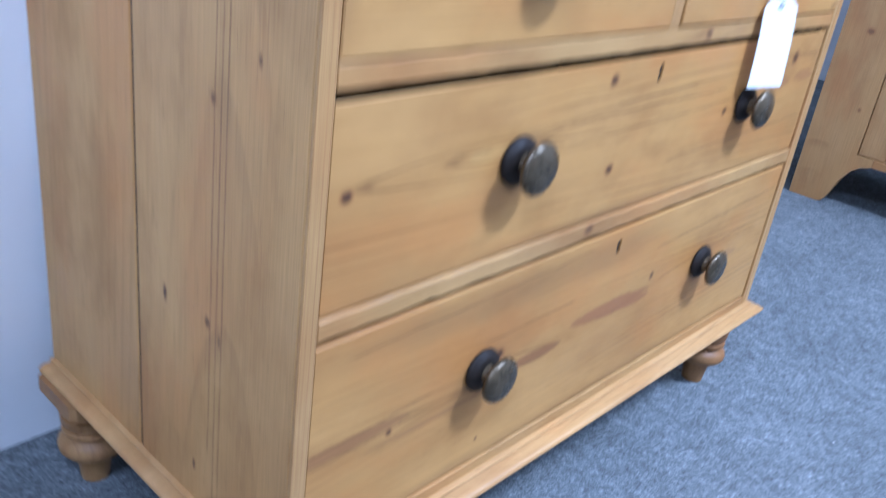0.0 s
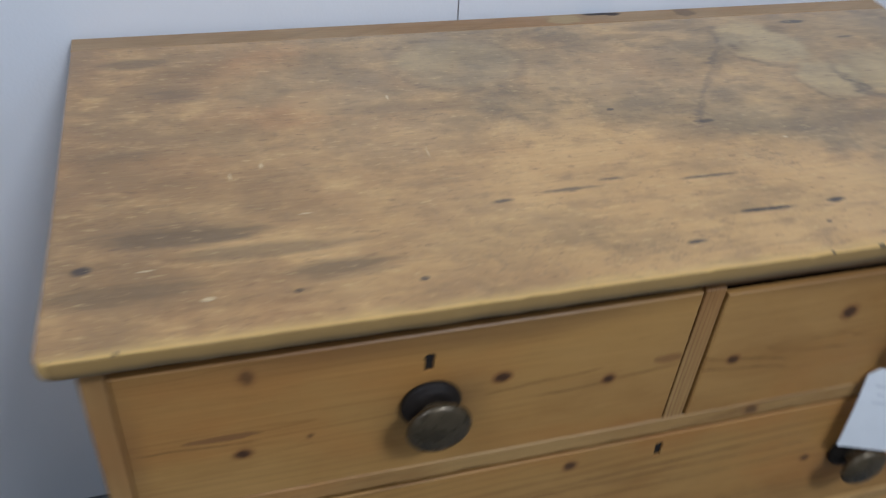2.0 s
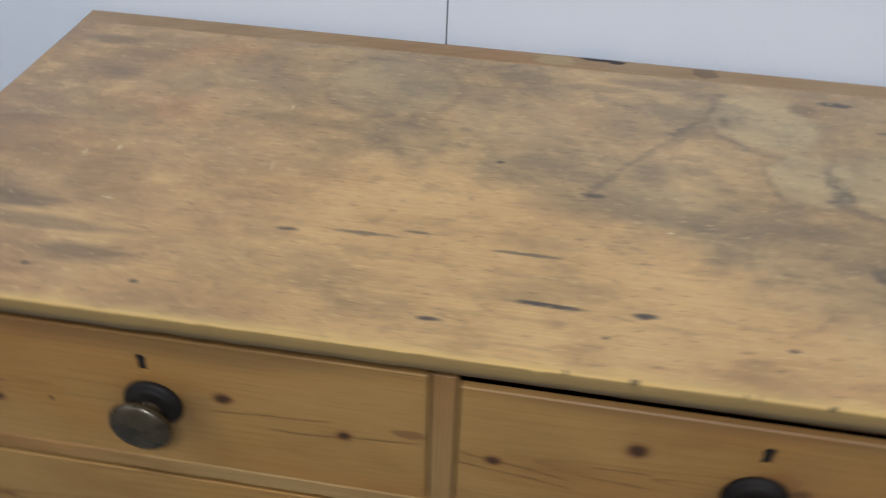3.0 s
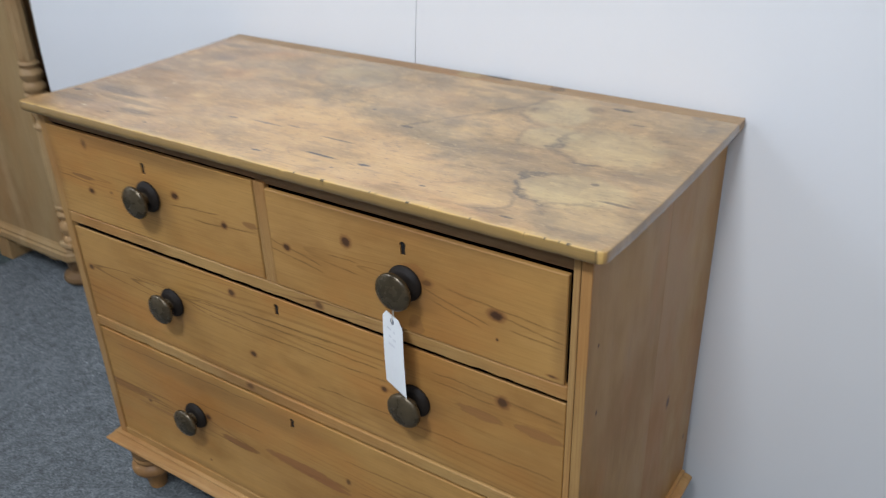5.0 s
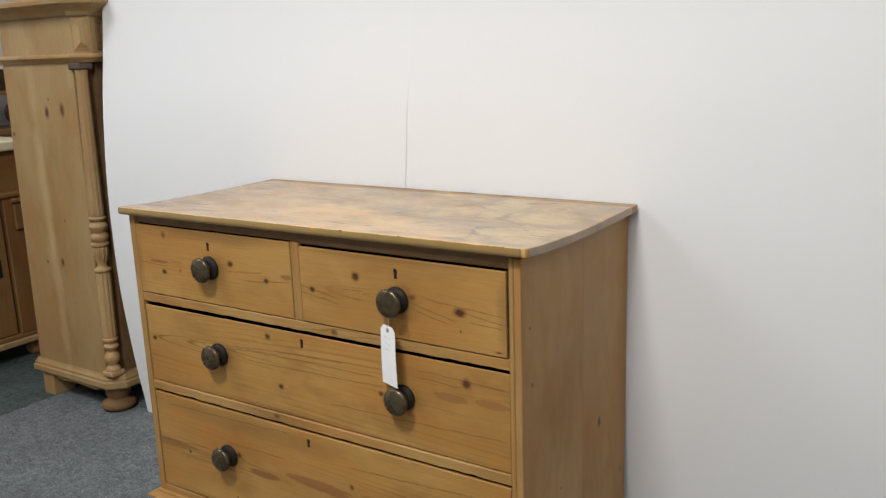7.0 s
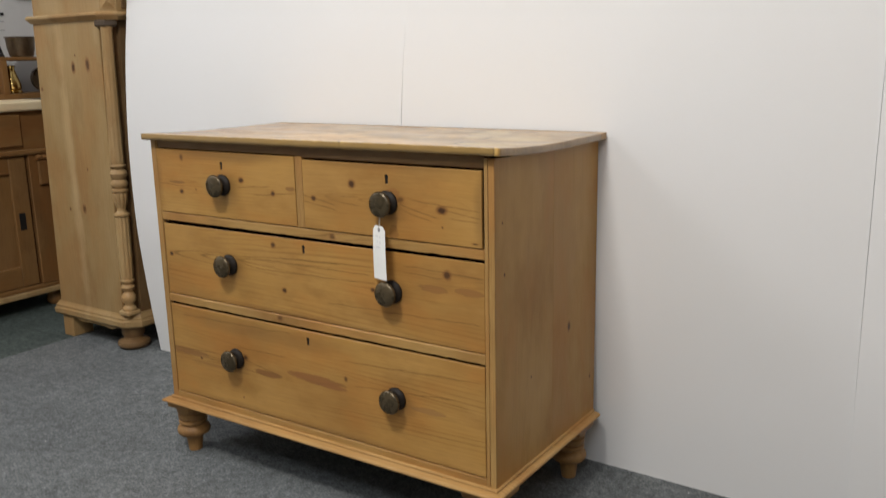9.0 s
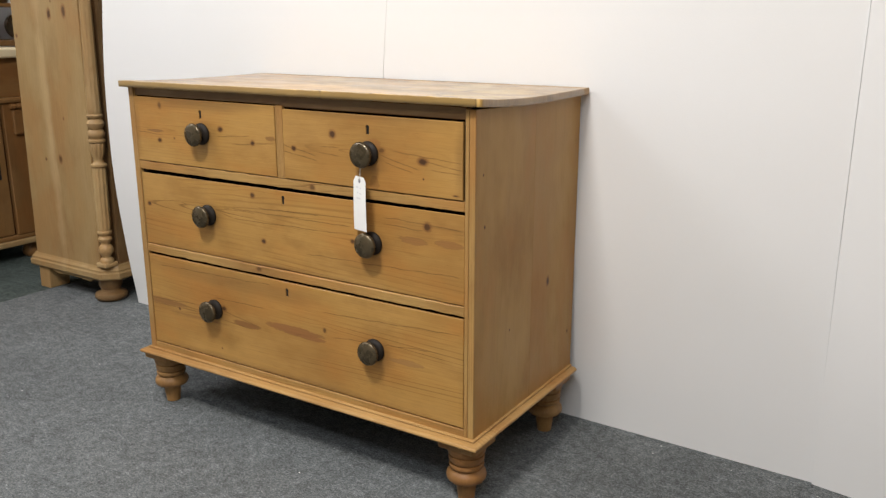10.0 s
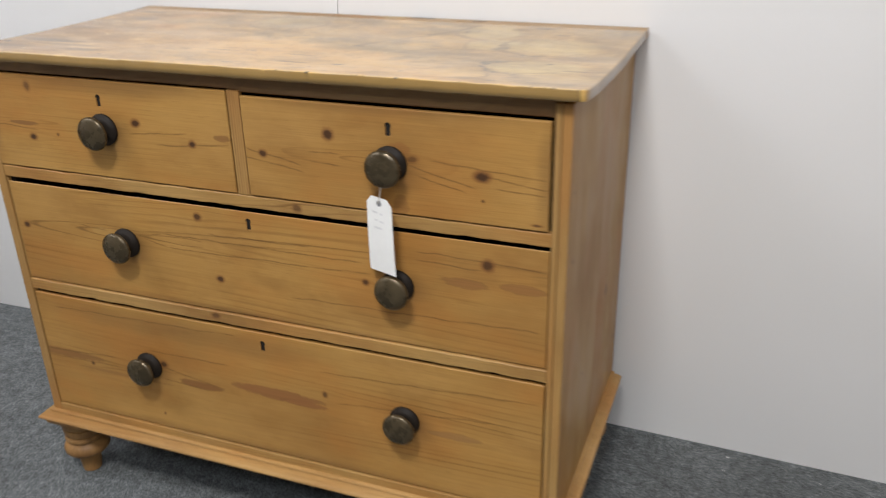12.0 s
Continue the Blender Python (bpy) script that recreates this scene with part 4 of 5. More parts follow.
def price_tag():
    """A card tag, hung by a cord round the neck of a knob."""
    tag = thing("price_tag", (0.776, -0.022, 0.600), "white card price tag with clipped corners on a knob's cord", "tag")
    tl, tr, bl, br = Vector((0.748, -0.0050, 0.719)), Vector((0.797, -0.0270, 0.721)), Vector((0.751, -0.0110, 0.602)), Vector((0.803, -0.0350, 0.606))

    def at(s, t):
        p = (tl * (1 - s) + tr * s) * t + (bl * (1 - s) + br * s) * (1 - t)
        return p + Vector((0, -0.0015 * math.sin(math.pi * t), 0))

    bm = bmesh.new()
    n = 12
    rows = []
    for i in range(n + 1):
        t = i / n
        cut = max(0.0, (t - 0.915) / 0.085) * 0.19
        rows.append([bm.verts.new(at(s, t)) for s in (cut, 0.25 + cut * 0.4, 0.5, 0.75 - cut * 0.4, 1 - cut)])
    for a, b in zip(rows, rows[1:]):
        for k in range(4):
            bm.faces.new((a[k], a[k + 1], b[k + 1], b[k]))
    bmesh.ops.recalc_face_normals(bm, faces=bm.faces)
    bmesh.ops.solidify(bm, geom=bm.faces[:], thickness=0.0006)
    part("card", bm, mat_card, tag)
    out = (tr - tl).cross(bl - tl).normalized()
    out = out if out.y < 0 else -out
    turn = out.to_track_quat("Z", "Y").to_matrix().to_4x4()
    hole = at(0.5, 0.925) + out * 0.0006
    part("eyelet", lathe([(0.0048, 0.0), (0.0048, 0.0005), (0.0030, 0.0009), (0.0024, 0.0003), (0.0, 0.0003)], Matrix.Translation(hole) @ turn, 20), mat_eyelet, tag, "grey reinforced eyelet")
    for s0, s1, t in ((0.22, 0.44, 0.80), (0.52, 0.62, 0.79), (0.30, 0.42, 0.70), (0.50, 0.66, 0.69), (0.26, 0.60, 0.60)):
        a, b = at(s0, t), at(s1, t)
        mark = bmesh.new()
        up = Vector((0, 0, 0.0016))
        mark.faces.new([mark.verts.new(q + out * 0.0007) for q in (a - up, b - up, b + up, a + up)])
        part("pencil_mark", mark, mat_pencil, tag)
    neck = Vector((0.787, -0.0165, 0.769))
    loop = [hole + out * 0.001, (0.777, -0.020, 0.738)] + [(0.787 + 0.0128 * math.cos(a), -0.0165 - 0.0015 * math.sin(2 * a), 0.769 + 0.0128 * math.sin(a)) for a in [radians(205 - 32 * i) for i in range(11)]]
    loop += [(0.779, -0.020, 0.740), hole - out * 0.002]
    part("cord", tube(smooth_line(loop, 4), 0.0006, 6), mat_cord, tag, "thin off-white cord", smooth=True)
    return tag


price_tag()

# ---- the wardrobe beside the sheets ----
# dresser pines: dim front's shade and the top's strong light put into the colours
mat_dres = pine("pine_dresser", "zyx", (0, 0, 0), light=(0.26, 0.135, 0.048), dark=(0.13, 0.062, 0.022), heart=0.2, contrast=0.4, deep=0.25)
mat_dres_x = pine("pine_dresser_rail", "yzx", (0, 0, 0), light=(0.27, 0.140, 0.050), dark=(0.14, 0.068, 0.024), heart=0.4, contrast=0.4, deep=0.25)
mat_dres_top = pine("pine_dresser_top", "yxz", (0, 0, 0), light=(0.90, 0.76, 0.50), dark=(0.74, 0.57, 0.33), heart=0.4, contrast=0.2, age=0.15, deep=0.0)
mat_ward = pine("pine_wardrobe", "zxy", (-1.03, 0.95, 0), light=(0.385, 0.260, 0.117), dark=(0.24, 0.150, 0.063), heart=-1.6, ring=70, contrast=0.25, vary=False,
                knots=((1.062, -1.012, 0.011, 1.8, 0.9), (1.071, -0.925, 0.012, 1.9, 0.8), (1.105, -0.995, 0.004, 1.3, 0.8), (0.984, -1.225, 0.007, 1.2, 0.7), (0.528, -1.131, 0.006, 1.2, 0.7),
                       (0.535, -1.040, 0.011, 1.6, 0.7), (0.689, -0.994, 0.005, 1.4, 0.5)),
                soft_marks=((0.55, -1.085, 0.9, 0.035, (0.58, 0.43, 0.24), 0.4), (0.9, -0.93, 0.5, 0.05, (0.36, 0.22, 0.09), 0.4)), deep=0.3)
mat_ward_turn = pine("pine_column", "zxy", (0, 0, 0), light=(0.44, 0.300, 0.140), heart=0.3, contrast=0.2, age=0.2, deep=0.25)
# darker copy of the wardrobe pine: shade of front and recess put into colour
mat_ward_shade = pine("pine_wardrobe_shaded", "zyx", (0, 0, 0), light=(0.20, 0.120, 0.052), dark=(0.11, 0.058, 0.025), heart=0.3, contrast=0.3)
mat_capital = plain("darkened_wood", (0.085, 0.058, 0.036), 0.6)
WB, WF, WS = -1.274, -0.831, 0.485


def wardrobe():
    w = thing("wardrobe", (-1.03, 0.95, 0.0), "stripped pine wardrobe with fluted corner columns, cornice and bun feet", "wardrobe")
    o = w.location
    part("side_panel", box(WB, WF - 0.045, WS, WS + 0.02, 0.12, 1.24, 0.002), mat_ward, w)
    part("side_panel", box(WB, WF - 0.045, 1.45, 1.47, 0.12, 1.24, 0.002), mat_ward, w)
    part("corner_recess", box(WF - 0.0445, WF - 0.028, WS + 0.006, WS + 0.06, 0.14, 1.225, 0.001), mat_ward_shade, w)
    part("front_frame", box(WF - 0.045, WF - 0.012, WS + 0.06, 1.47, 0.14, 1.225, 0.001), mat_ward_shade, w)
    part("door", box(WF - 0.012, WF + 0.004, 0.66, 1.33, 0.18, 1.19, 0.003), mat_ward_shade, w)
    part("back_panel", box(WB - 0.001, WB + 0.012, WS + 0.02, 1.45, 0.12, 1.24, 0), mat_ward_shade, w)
    # the corner is canted: frieze, mouldings and cornice turn round it at 45 degrees
    cant, front = 0.040, WF + 0.006

    def canted(d, x0, x1, y0, y1, c):
        return ((x0, y0 - d), (x1 - c + 0.414 * d, y0 - d), (x1 + d, y0 + c - 0.414 * d), (x1 + d, y1))

    frieze = bmesh.new()
    plan = canted(0.0, WB + 0.004, front, WS + 0.003, 1.467, cant) + ((WB + 0.004, 1.467),)
    foot, head = ([frieze.verts.new((x, y, z)) for x, y in plan] for z in (1.252, 1.372))
    frieze.faces.new(foot)
    frieze.faces.new(head)
    for i in range(5):
        j = (i + 1) % 5
        frieze.faces.new((foot[i], foot[j], head[j], head[i]))
    part("frieze", frieze, mat_ward, w)
    # raised block with a pyramid face on the cant
    m = Matrix.Translation((front - cant / 2, WS + 0.003 + cant / 2, 1.312)) @ pose(0, 0, 0, 0, 0, 45)
    gem = box(-0.0240, 0.0240, -0.004, 0.002, -0.050, 0.050, 0.002)
    tip = bmesh.new()
    rim = [tip.verts.new(c) for c in ((-0.020, -0.0042, -0.045), (0.020, -0.0042, -0.045), (0.020, -0.0042, 0.045), (-0.020, -0.0042, 0.045))]
    low, high = tip.verts.new((0, -0.018, -0.024)), tip.verts.new((0, -0.018, 0.024))
    for f in ((rim[0], rim[1], low), (rim[1], rim[2], high, low), (rim[2], rim[3], high), (rim[3], rim[0], low, high), tuple(reversed(rim))):
        tip.faces.new(f)
    gem = merge(gem, tip)
    gem.transform(m)
    part("corner_block", gem, mat_ward_turn, w)
    # a sunk square with a raised border on the front of the frieze
    for ya, yb, za, zb in ((0.062, 0.150, 1.345, 1.362), (0.062, 0.150, 1.262, 1.279), (0.062, 0.079, 1.279, 1.345), (0.133, 0.150, 1.279, 1.345)):
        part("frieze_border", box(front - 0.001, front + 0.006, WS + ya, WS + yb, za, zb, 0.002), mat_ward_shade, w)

    def ledge(profile, x0, x1, y0, y1, name, m):
        """A moulding round the near side, the cant and the front."""
        bm = bmesh.new()
        rows = [[bm.verts.new((x, y, z)) for x, y in canted(d, x0 - 0.5 * d, x1, y0, y1, cant)] for d, z in profile]
        n = len(rows)
        for i in range(n):
            a, b = rows[i], rows[(i + 1) % n]
            for q in range(3):
                bm.faces.new((a[q], a[q + 1], b[q + 1], b[q]))
        bm.faces.new([r[0] for r in rows])
        bm.faces.new([r[3] for r in rows])
        return part(name, bm, m, w)

    ledge([(-0.02, 1.224), (0.006, 1.224), (0.010, 1.229), (0.018, 1.236), (0.022, 1.240), (0.022, 1.246), (0.014, 1.2515), (-0.02, 1.2515)], WB, front, WS, 1.47, "string_moulding", mat_ward_turn)
    ledge([(-0.02, 1.370), (0.008, 1.370), (0.012, 1.374), (0.018, 1.384), (0.030, 1.393), (0.046, 1.400), (0.048, 1.404), (0.056, 1.406), (0.058, 1.418), (0.050, 1.426), (-0.02, 1.426)], WB, front, WS, 1.47, "cornice", mat_ward)
    part("top_board", box(WB, WF - 0.01, WS + 0.01, 1.46, 1.376, 1.398, 0.001), mat_ward, w)
    ledge([(-0.02, 0.090), (0.014, 0.090), (0.018, 0.096), (0.018, 0.114), (0.012, 0.119), (0.012, 0.126), (0.004, 0.134), (0.0, 0.142), (-0.02, 0.142)], WB - 0.012, WF + 0.004, WS, 1.47, "base_moulding", mat_ward)
    part("column_base", box(WF - 0.050, WF + 0.006, WS - 0.014, WS + 0.045, 0.142, 0.160, 0.004), mat_ward_turn, w)
    part("capital", box(WF - 0.055, WF + 0.004, WS - 0.012, WS + 0.045, 1.200, 1.223, 0.005), mat_capital, w, "darkened capital block")
    # the turned and fluted column
    cx, cy = WF - 0.020, WS + 0.014
    prof = [(0.026, 0.160), (0.027, 0.168), (0.024, 0.174), (0.017, 0.180), (0.018, 0.186), (0.026, 0.196), (0.029, 0.208), (0.026, 0.220), (0.017, 0.230), (0.017, 0.236),
            (0.024, 0.243), (0.027, 0.251), (0.024, 0.258), (0.0185, 0.262), (0.0225, 0.268), (0.0275, 0.274), (0.0275, 0.280), (0.024, 0.283),
            (0.0265, 0.300), (0.0265, 0.515), (0.0240, 0.520), (0.030, 0.526), (0.030, 0.532), (0.020, 0.538), (0.017, 0.545), (0.018, 0.556), (0.0235, 0.566),
            (0.0275, 0.590), (0.0285, 0.606), (0.024, 0.611), (0.032, 0.616), (0.032, 0.622), (0.023, 0.627), (0.030, 0.634), (0.033, 0.644), (0.030, 0.652),
            (0.022, 0.660), (0.030, 0.670), (0.033, 0.682), (0.028, 0.692), (0.019, 0.698), (0.028, 0.704), (0.030, 0.710), (0.024, 0.716), (0.0262, 0.722), (0.0262, 0.735), (0.0205, 1.190), (0.0225, 1.200)]
    col = lathe([(r * 0.94, h) for r, h in prof], None, 60)
    for v in col.verts:
        if 0.29 < v.co.z < 0.518 or 0.735 < v.co.z < 1.185 or 0.565 < v.co.z < 0.608:
            a = math.atan2(v.co.y, v.co.x)
            s = 1 - 0.13 * max(0.0, math.cos(10 * a)) ** 0.7
            v.co.x, v.co.y = v.co.x * s, v.co.y * s
    col.transform(Matrix.Translation((cx, cy, 0)))
    part("column", col, mat_ward_turn, w, "turned and fluted pine column", smooth=True)
    bun = [(0.038, 0.0), (0.050, 0.003), (0.059, 0.011), (0.061, 0.019), (0.057, 0.028), (0.045, 0.034), (0.038, 0.038), (0.036, 0.046), (0.043, 0.058), (0.044, 0.090)]
    for fy in (WS + 0.045, 1.42):
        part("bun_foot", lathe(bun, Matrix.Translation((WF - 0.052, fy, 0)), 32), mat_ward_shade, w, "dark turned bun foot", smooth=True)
    for fy in (WS - 0.006, 1.38):
        part("back_foot", box(WB + 0.012, WB + 0.076, fy, fy + 0.09, 0.0, 0.092, 0.003), mat_ward, w)
    wave = [(WB + 0.10, 0.092), (WB + 0.11, 0.080), (WB + 0.14, 0.074), (WB + 0.20, 0.079), (WF - 0.16, 0.078), (WF - 0.11, 0.074), (WF - 0.09, 0.080), (WF - 0.08, 0.092)]
    part("apron", slab_from_outline(wave, 0.012, "y", WS - 0.006), mat_ward, w)
    # it stands a little out of plumb
    for ob in w.children:
        for v in ob.data.vertices:
            v.co.x += 0.031 * v.co.z
    return w


ward = wardrobe()

# ---- the dresser by the side wall ----
mat_brass = plain("polished_brass", (0.78, 0.55, 0.20), 0.16, 1.0, 0.12, 12, 0.0003)
mat_copper = plain("aged_copper", (0.16, 0.115, 0.070), 0.34, 0.8, 0.35, 14, 0.0005)
mat_iron = plain("cast_iron", (0.030, 0.030, 0.032), 0.45, 0.3)
mat_enamel = plain("enamel_plaque", (0.40, 0.35, 0.25), 0.5, 0.0, 0.4, 45)
DX = -1.67


def dresser():
    d = thing("dresser", (-1.92, 0.1, 0.0), "dark pine dresser with panelled doors and a pale scrubbed top", "dresser")
    y0, y1, back = -0.75, 0.80, -2.19
    part("carcass", box(back, DX - 0.03, y0 + 0.02, y1 - 0.02, 0.10, 0.884, 0.002), mat_dres, d)
    part("top", box(back, DX + 0.020, y0 - 0.02, y1 + 0.02, 0.885, 0.925, 0.008, 2), mat_dres_top, d, "pale scrubbed pine top, lightened further for the strong light on it")
    part("base_moulding", box(back, DX + 0.012, y0, y1, 0.075, 0.100, 0.004), mat_ward_turn, d)
    part("base_moulding", box(back, DX + 0.002, y0, y1, 0.100, 0.122, 0.006, 2), mat_dres_x, d)
    part("string_moulding", box(DX - 0.03, DX + 0.018, y0, y1, 0.697, 0.720, 0.007, 2), mat_dres_x, d)
    part("frieze_rail", box(DX - 0.03, DX - 0.012, y0, y1, 0.720, 0.884, 0.001), mat_dres_x, d)
    for ya, yb in ((-0.66, -0.02), (0.02, 0.64)):
        part("drawer", box(DX - 0.014, DX + 0.003, ya, yb, 0.735, 0.872, 0.004), mat_dres_x, d)
        door = part("door", box(DX - 0.03, DX - 0.014, ya, yb, 0.125, 0.695, 0.001), mat_dres, d)
        for a, b, c, e, m in ((ya, ya + 0.075, 0.125, 0.695, mat_dres), (yb - 0.075, yb, 0.125, 0.695, mat_dres),
                              (ya + 0.075, yb - 0.075, 0.620, 0.695, mat_dres_x), (ya + 0.075, yb - 0.075, 0.125, 0.215, mat_dres_x)):
            part("door_rail", box(DX - 0.0145, DX, a, b, c, e, 0.003), m, door)
        part("lock_plate", box(DX, DX + 0.003, yb - 0.058, yb - 0.030, 0.375, 0.450, 0.001), mat_lock, door, "dark iron lock plate")
    for yc in (0.72, -0.71):
        part("pilaster", box(DX - 0.03, DX + 0.006, yc - 0.068, yc + 0.068, 0.122, 0.697, 0.003), mat_dres, d)
        corb = [part("corbel", box(DX + 0.006, DX + 0.022, yc - 0.034, yc + 0.034, 0.560, 0.668, 0.0075, 3), mat_dres, d)]
        for q in (-0.028, 0.0, 0.028):
            part("scroll", lathe([(0.0, -0.014), (0.010, -0.012), (0.013, 0.0), (0.010, 0.012), (0.0, 0.014)], Matrix.Translation((DX + 0.018, yc + q, 0.682)) @ pose(0, 0, 0, 90), 14), mat_dres_x, d, smooth=True)
    for fy in (y0 + 0.06, y1 - 0.06):
        for fx in (DX - 0.06, back + 0.06):
            part("foot", lathe([(0.022, 0), (0.036, 0.012), (0.040, 0.030), (0.032, 0.050), (0.026, 0.076)], Matrix.Translation((fx, fy, 0)), 20), mat_dres, d, smooth=True)
    return d


dresser()


def plate_rack():
    r = thing("shelf_rack", (-2.08, 0.2, 0.925), "open wooden shelf rack standing on the dresser", "shelf")
    a, b = -2.20, -1.94
    part("shelf", box(a, b, -0.6, 1.20, 0.925, 0.950, 0.002), mat_dres, r)
    part("shelf", box(a, b, -0.6, 1.20, 1.098, 1.114, 0.002), mat_dres, r)
    for y in (0.755, -0.55, 1.18):
        part("upright", box(a, b + 0.004, y - 0.014, y + 0.014, 0.950, 1.098, 0.002), mat_dres, r)
    return r


plate_rack()


def turned_thing(name, profile, at, material, label, category, extra=None):
    ob = thing(name, at, label, category)
    part("body", lathe(profile, Matrix.Translation(at), 32), material, ob, smooth=True)
    if extra:
        extra(ob)
    return ob


def jug_handle(ob):
    x, y, z = ob.location
    part("handle", tube(smooth_line([(x, y - 0.016, z + 0.098), (x, y - 0.040, z + 0.100), (x, y - 0.050, z + 0.060), (x, y - 0.030, z + 0.030)], 5), 0.0032, 8), mat_brass, ob, smooth=True)


JUG = [(0.033, 0.0), (0.042, 0.004), (0.042, 0.012), (0.036, 0.016), (0.040, 0.026), (0.038, 0.046), (0.029, 0.075), (0.020, 0.100), (0.018, 0.112), (0.024, 0.126), (0.021, 0.126), (0.012, 0.108), (0.0, 0.107)]
turned_thing("brass_jug", JUG, (-2.02, 0.828, 0.950), mat_brass, "polished brass jug standing on the rack's shelf", "jug", jug_handle)
turned_thing("copper_pot", [(0.044, 0.0), (0.052, 0.006), (0.060, 0.04), (0.064, 0.085), (0.068, 0.088), (0.068, 0.092), (0.062, 0.092), (0.056, 0.03), (0.0, 0.012)],
             (-2.04, 0.905, 1.114), mat_copper, "dull copper planter on the upper shelf", "pot")
BELL = [(0.034, 0.0), (0.037, 0.002), (0.037, 0.009), (0.033, 0.014), (0.028, 0.034), (0.021, 0.056), (0.015, 0.062), (0.006, 0.064), (0.006, 0.070), (0.009, 0.074), (0.008, 0.080), (0.0, 0.083)]
turned_thing("iron_bell", BELL, (-2.02, 0.768, 1.114), mat_iron, "black cast-iron bell on the upper shelf", "bell")

pan = thing("copper_pan", (-2.03, 0.992, 0.950), "small copper pan stood on edge on the shelf", "pan")
part("body", lathe([(0.0, 0.0), (0.050, 0.0), (0.056, 0.006), (0.058, 0.030), (0.055, 0.030), (0.052, 0.008), (0.0, 0.006)], Matrix.Translation((-2.05, 0.992, 1.009)) @ pose(0, 0, 0, 0, 84), 32), mat_copper, pan, smooth=True)
plaque = thing("wall_plaque", (-2.25, 1.09, 1.42), "small square ornamental plaque with a raised swirl on the wall", "plaque")
part("plate", box(-2.25, -2.238, 1.030, 1.150, 1.392, 1.450, 0.004), mat_enamel, plaque)
part("swirl", tube(smooth_line([(-2.237, 1.09 + 0.024 * (1 - i / 16) * math.cos(i * 0.7), 1.421 + 0.022 * (1 - i / 16) * math.sin(i * 0.7)) for i in range(14)], 3), 0.004, 6), mat_capital, plaque, smooth=True)
sign = thing("wall_sign", (-2.25, 0.86, 1.25), "row of dark marks lettered on the wall", "sign")
for ya, yb in ((0.80, 0.86), (0.87, 0.925), (0.945, 0.962)):
    part("letter_bar", box(-2.25, -2.247, ya, yb, 1.313, 1.327, 0), mat_iron, sign)

mat_print = plain("grey_print", (0.45, 0.45, 0.45), 0.8)
for n in range(5):
    part("text_bar", box(-2.25, -2.2475, 0.78, 0.96 - 0.03 * (n % 3), 1.284 - 0.014 * n, 1.288 - 0.014 * n, 0), mat_print, sign)

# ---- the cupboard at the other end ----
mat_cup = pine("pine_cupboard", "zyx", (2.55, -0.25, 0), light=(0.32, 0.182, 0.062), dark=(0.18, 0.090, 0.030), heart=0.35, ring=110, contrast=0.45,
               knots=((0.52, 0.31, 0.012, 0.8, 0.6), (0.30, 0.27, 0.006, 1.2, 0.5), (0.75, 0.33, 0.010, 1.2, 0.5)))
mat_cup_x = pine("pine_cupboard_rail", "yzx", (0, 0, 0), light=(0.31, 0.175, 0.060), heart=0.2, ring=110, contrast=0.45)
CX = 2.285


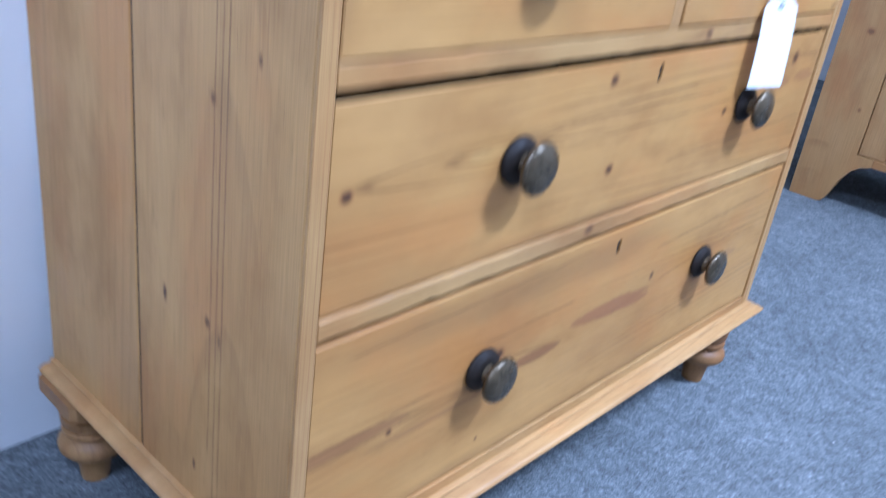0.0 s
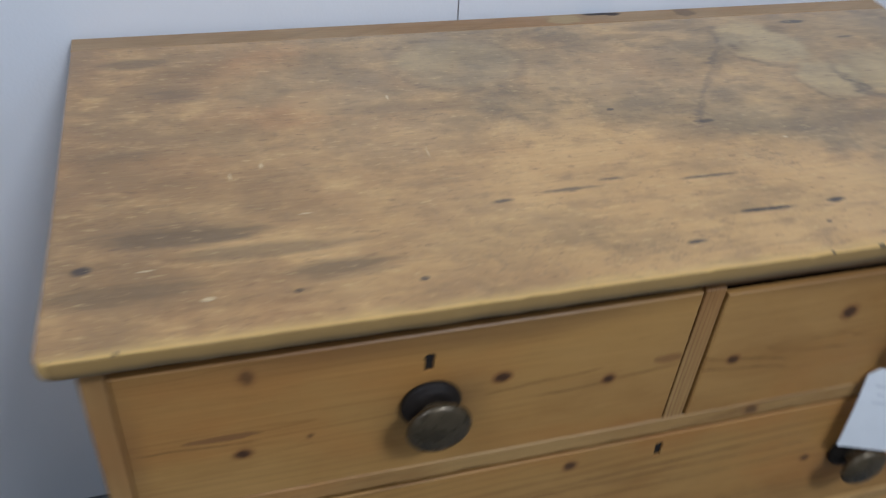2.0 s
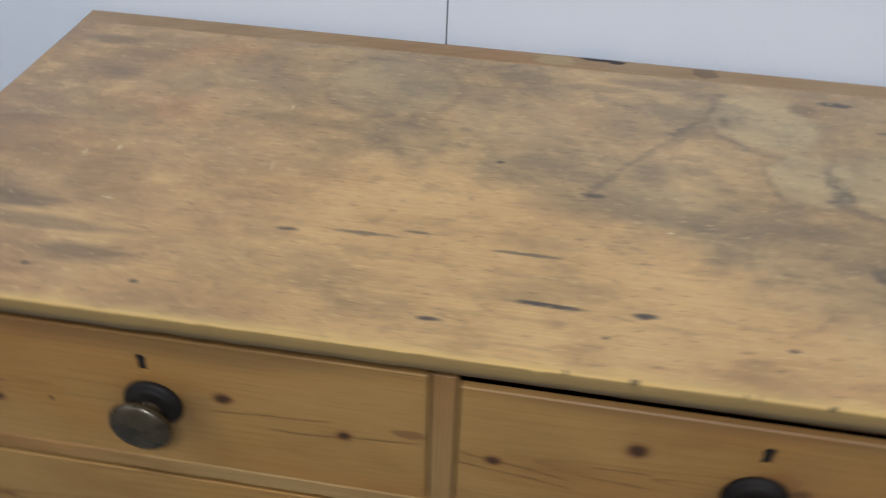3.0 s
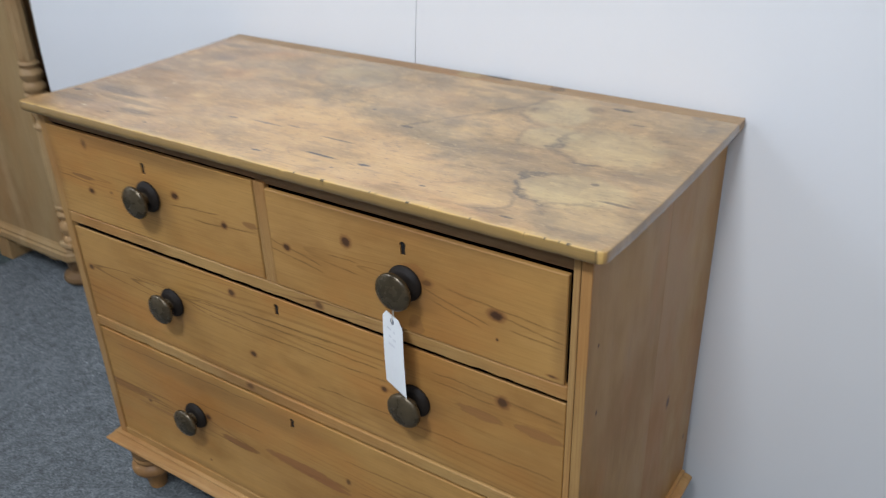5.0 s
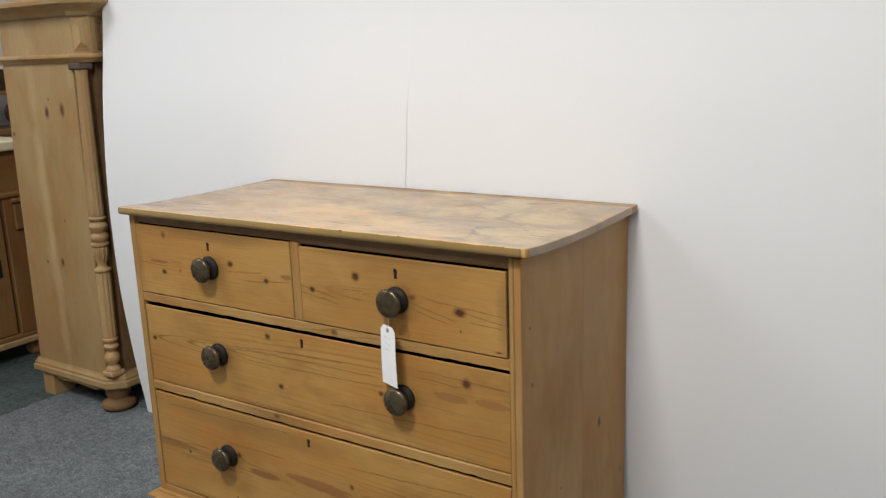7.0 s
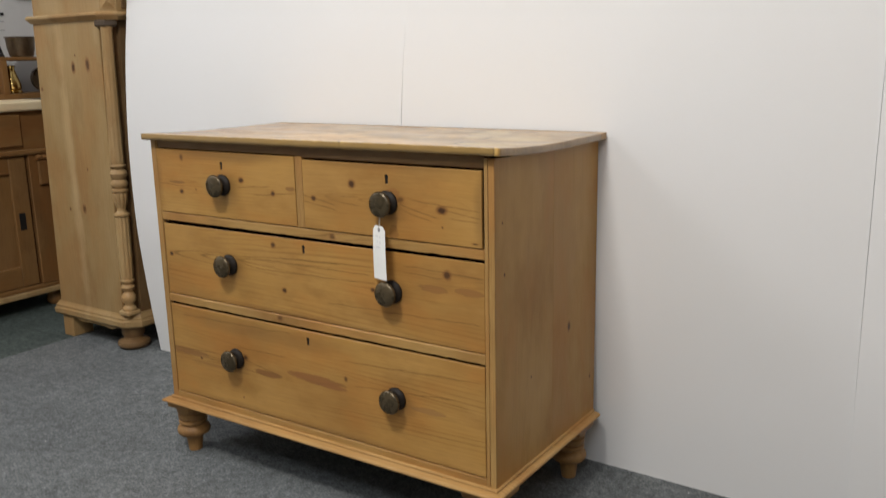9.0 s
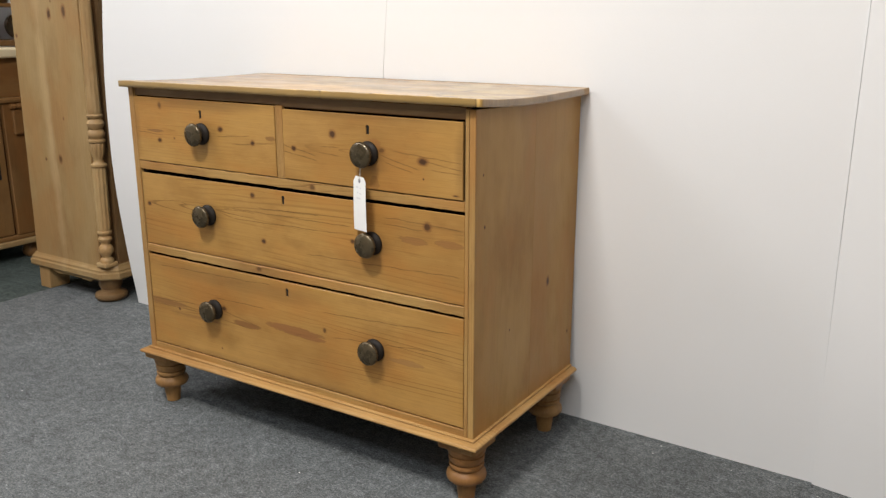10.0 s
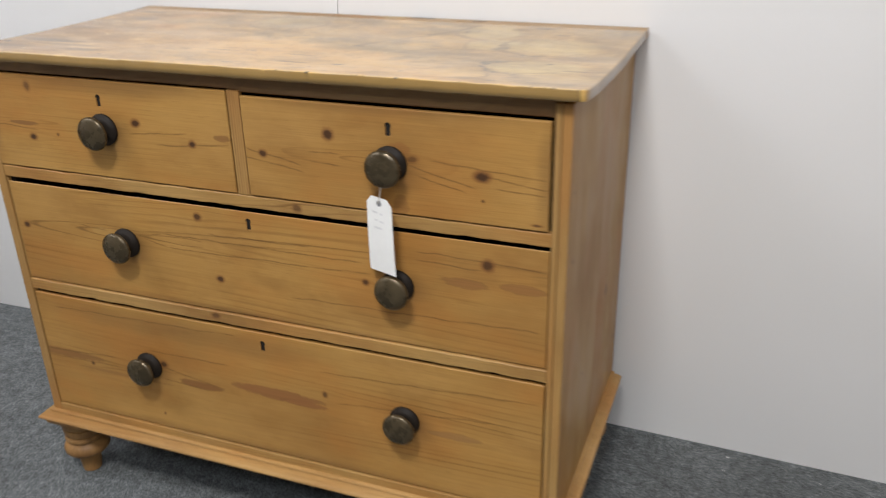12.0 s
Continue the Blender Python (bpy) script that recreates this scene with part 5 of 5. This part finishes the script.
def cupboard():
    c = thing("cupboard", (2.55, -0.25, 0.0), "large pine cupboard with a shaped apron and panelled doors", "cupboard")
    ya, yb, high = -0.90, 0.392, 1.95
    curve = [(0.305, 0.0), (0.292, 0.006), (0.282, 0.022), (0.272, 0.050), (0.258, 0.085), (0.238, 0.118), (0.214, 0.138), (0.185, 0.147)]
    part("stile", slab_from_outline([(yb, high), (yb, 0.0)] + curve + [(0.185, 0.172), (0.235, 0.172), (0.235, high)], 0.022, "x", CX), mat_cup, c)
    mid = ya + yb
    part("stile", slab_from_outline([(mid - y, z) for y, z in [(yb, high), (yb, 0.0)] + curve + [(0.185, 0.172), (0.235, 0.172), (0.235, high)]], 0.022, "x", CX), mat_cup, c)
    part("apron", box(CX + 0.0005, CX + 0.022, mid - 0.185, 0.185, 0.147, 0.172, 0.002), mat_cup_x, c)
    for a, b in ((mid - 0.234, mid / 2 - 0.002), (mid / 2 + 0.002, 0.234)):
        door = part("door", box(CX + 0.014, CX + 0.024, a, b, 0.173, high - 0.1, 0.001), mat_cup, c)
        for p, q, r, s, m in ((a, a + 0.08, 0.173, high - 0.1, mat_cup), (b - 0.08, b, 0.173, high - 0.1, mat_cup), (a + 0.08, b - 0.08, 0.173, 0.27, mat_cup_x), (a + 0.08, b - 0.08, high - 0.2, high - 0.1, mat_cup_x)):
            part("door_rail", box(CX + 0.003, CX + 0.0145, p, q, r, s, 0.003), m, door)
    part("head_rail", box(CX + 0.0005, CX + 0.022, mid - 0.235, 0.235, high - 0.099, high, 0.002), mat_cup_x, c)
    for y in (ya, yb - 0.02):
        part("side_panel", box(CX + 0.022, CX + 0.52, y, y + 0.02, 0.0, high, 0.002), mat_cup, c)
    part("back_panel", box(CX + 0.50, CX + 0.52, ya + 0.02, yb - 0.02, 0.1, high, 0), mat_cup, c)
    part("bottom", box(CX + 0.022, CX + 0.50, ya + 0.02, yb - 0.02, 0.160, 0.176, 0), mat_cup, c)
    part("top", box(CX - 0.02, CX + 0.53, ya - 0.02, yb + 0.004, high, high + 0.03, 0.006, 2), mat_cup, c)
    return c


cupboard()

# ---- lint on the carpet ----
lint = bmesh.new()
for i in range(22):
    x, y = random.uniform(-0.6, 2.1), random.uniform(-1.2, 0.5)
    if i < 7:
        x, y = random.uniform(1.1, 1.9), random.uniform(0.44, 0.52)
    if -0.05 < x < 1.1 and y > -0.05:
        continue
    r = random.uniform(0.0006, 0.0014)
    bmesh.ops.create_icosphere(lint, subdivisions=1, radius=r, matrix=Matrix.Translation((x, y, r * 0.6)) @ pose(0, 0, 0, 0, 0, random.uniform(0, 180)) @ Matrix.Diagonal((random.uniform(1, 2.2), 1, 0.6, 1)))
tagged(part("lint", lint, mat_card), "scattered white specks of lint on the carpet", "lint", kind="stuff")
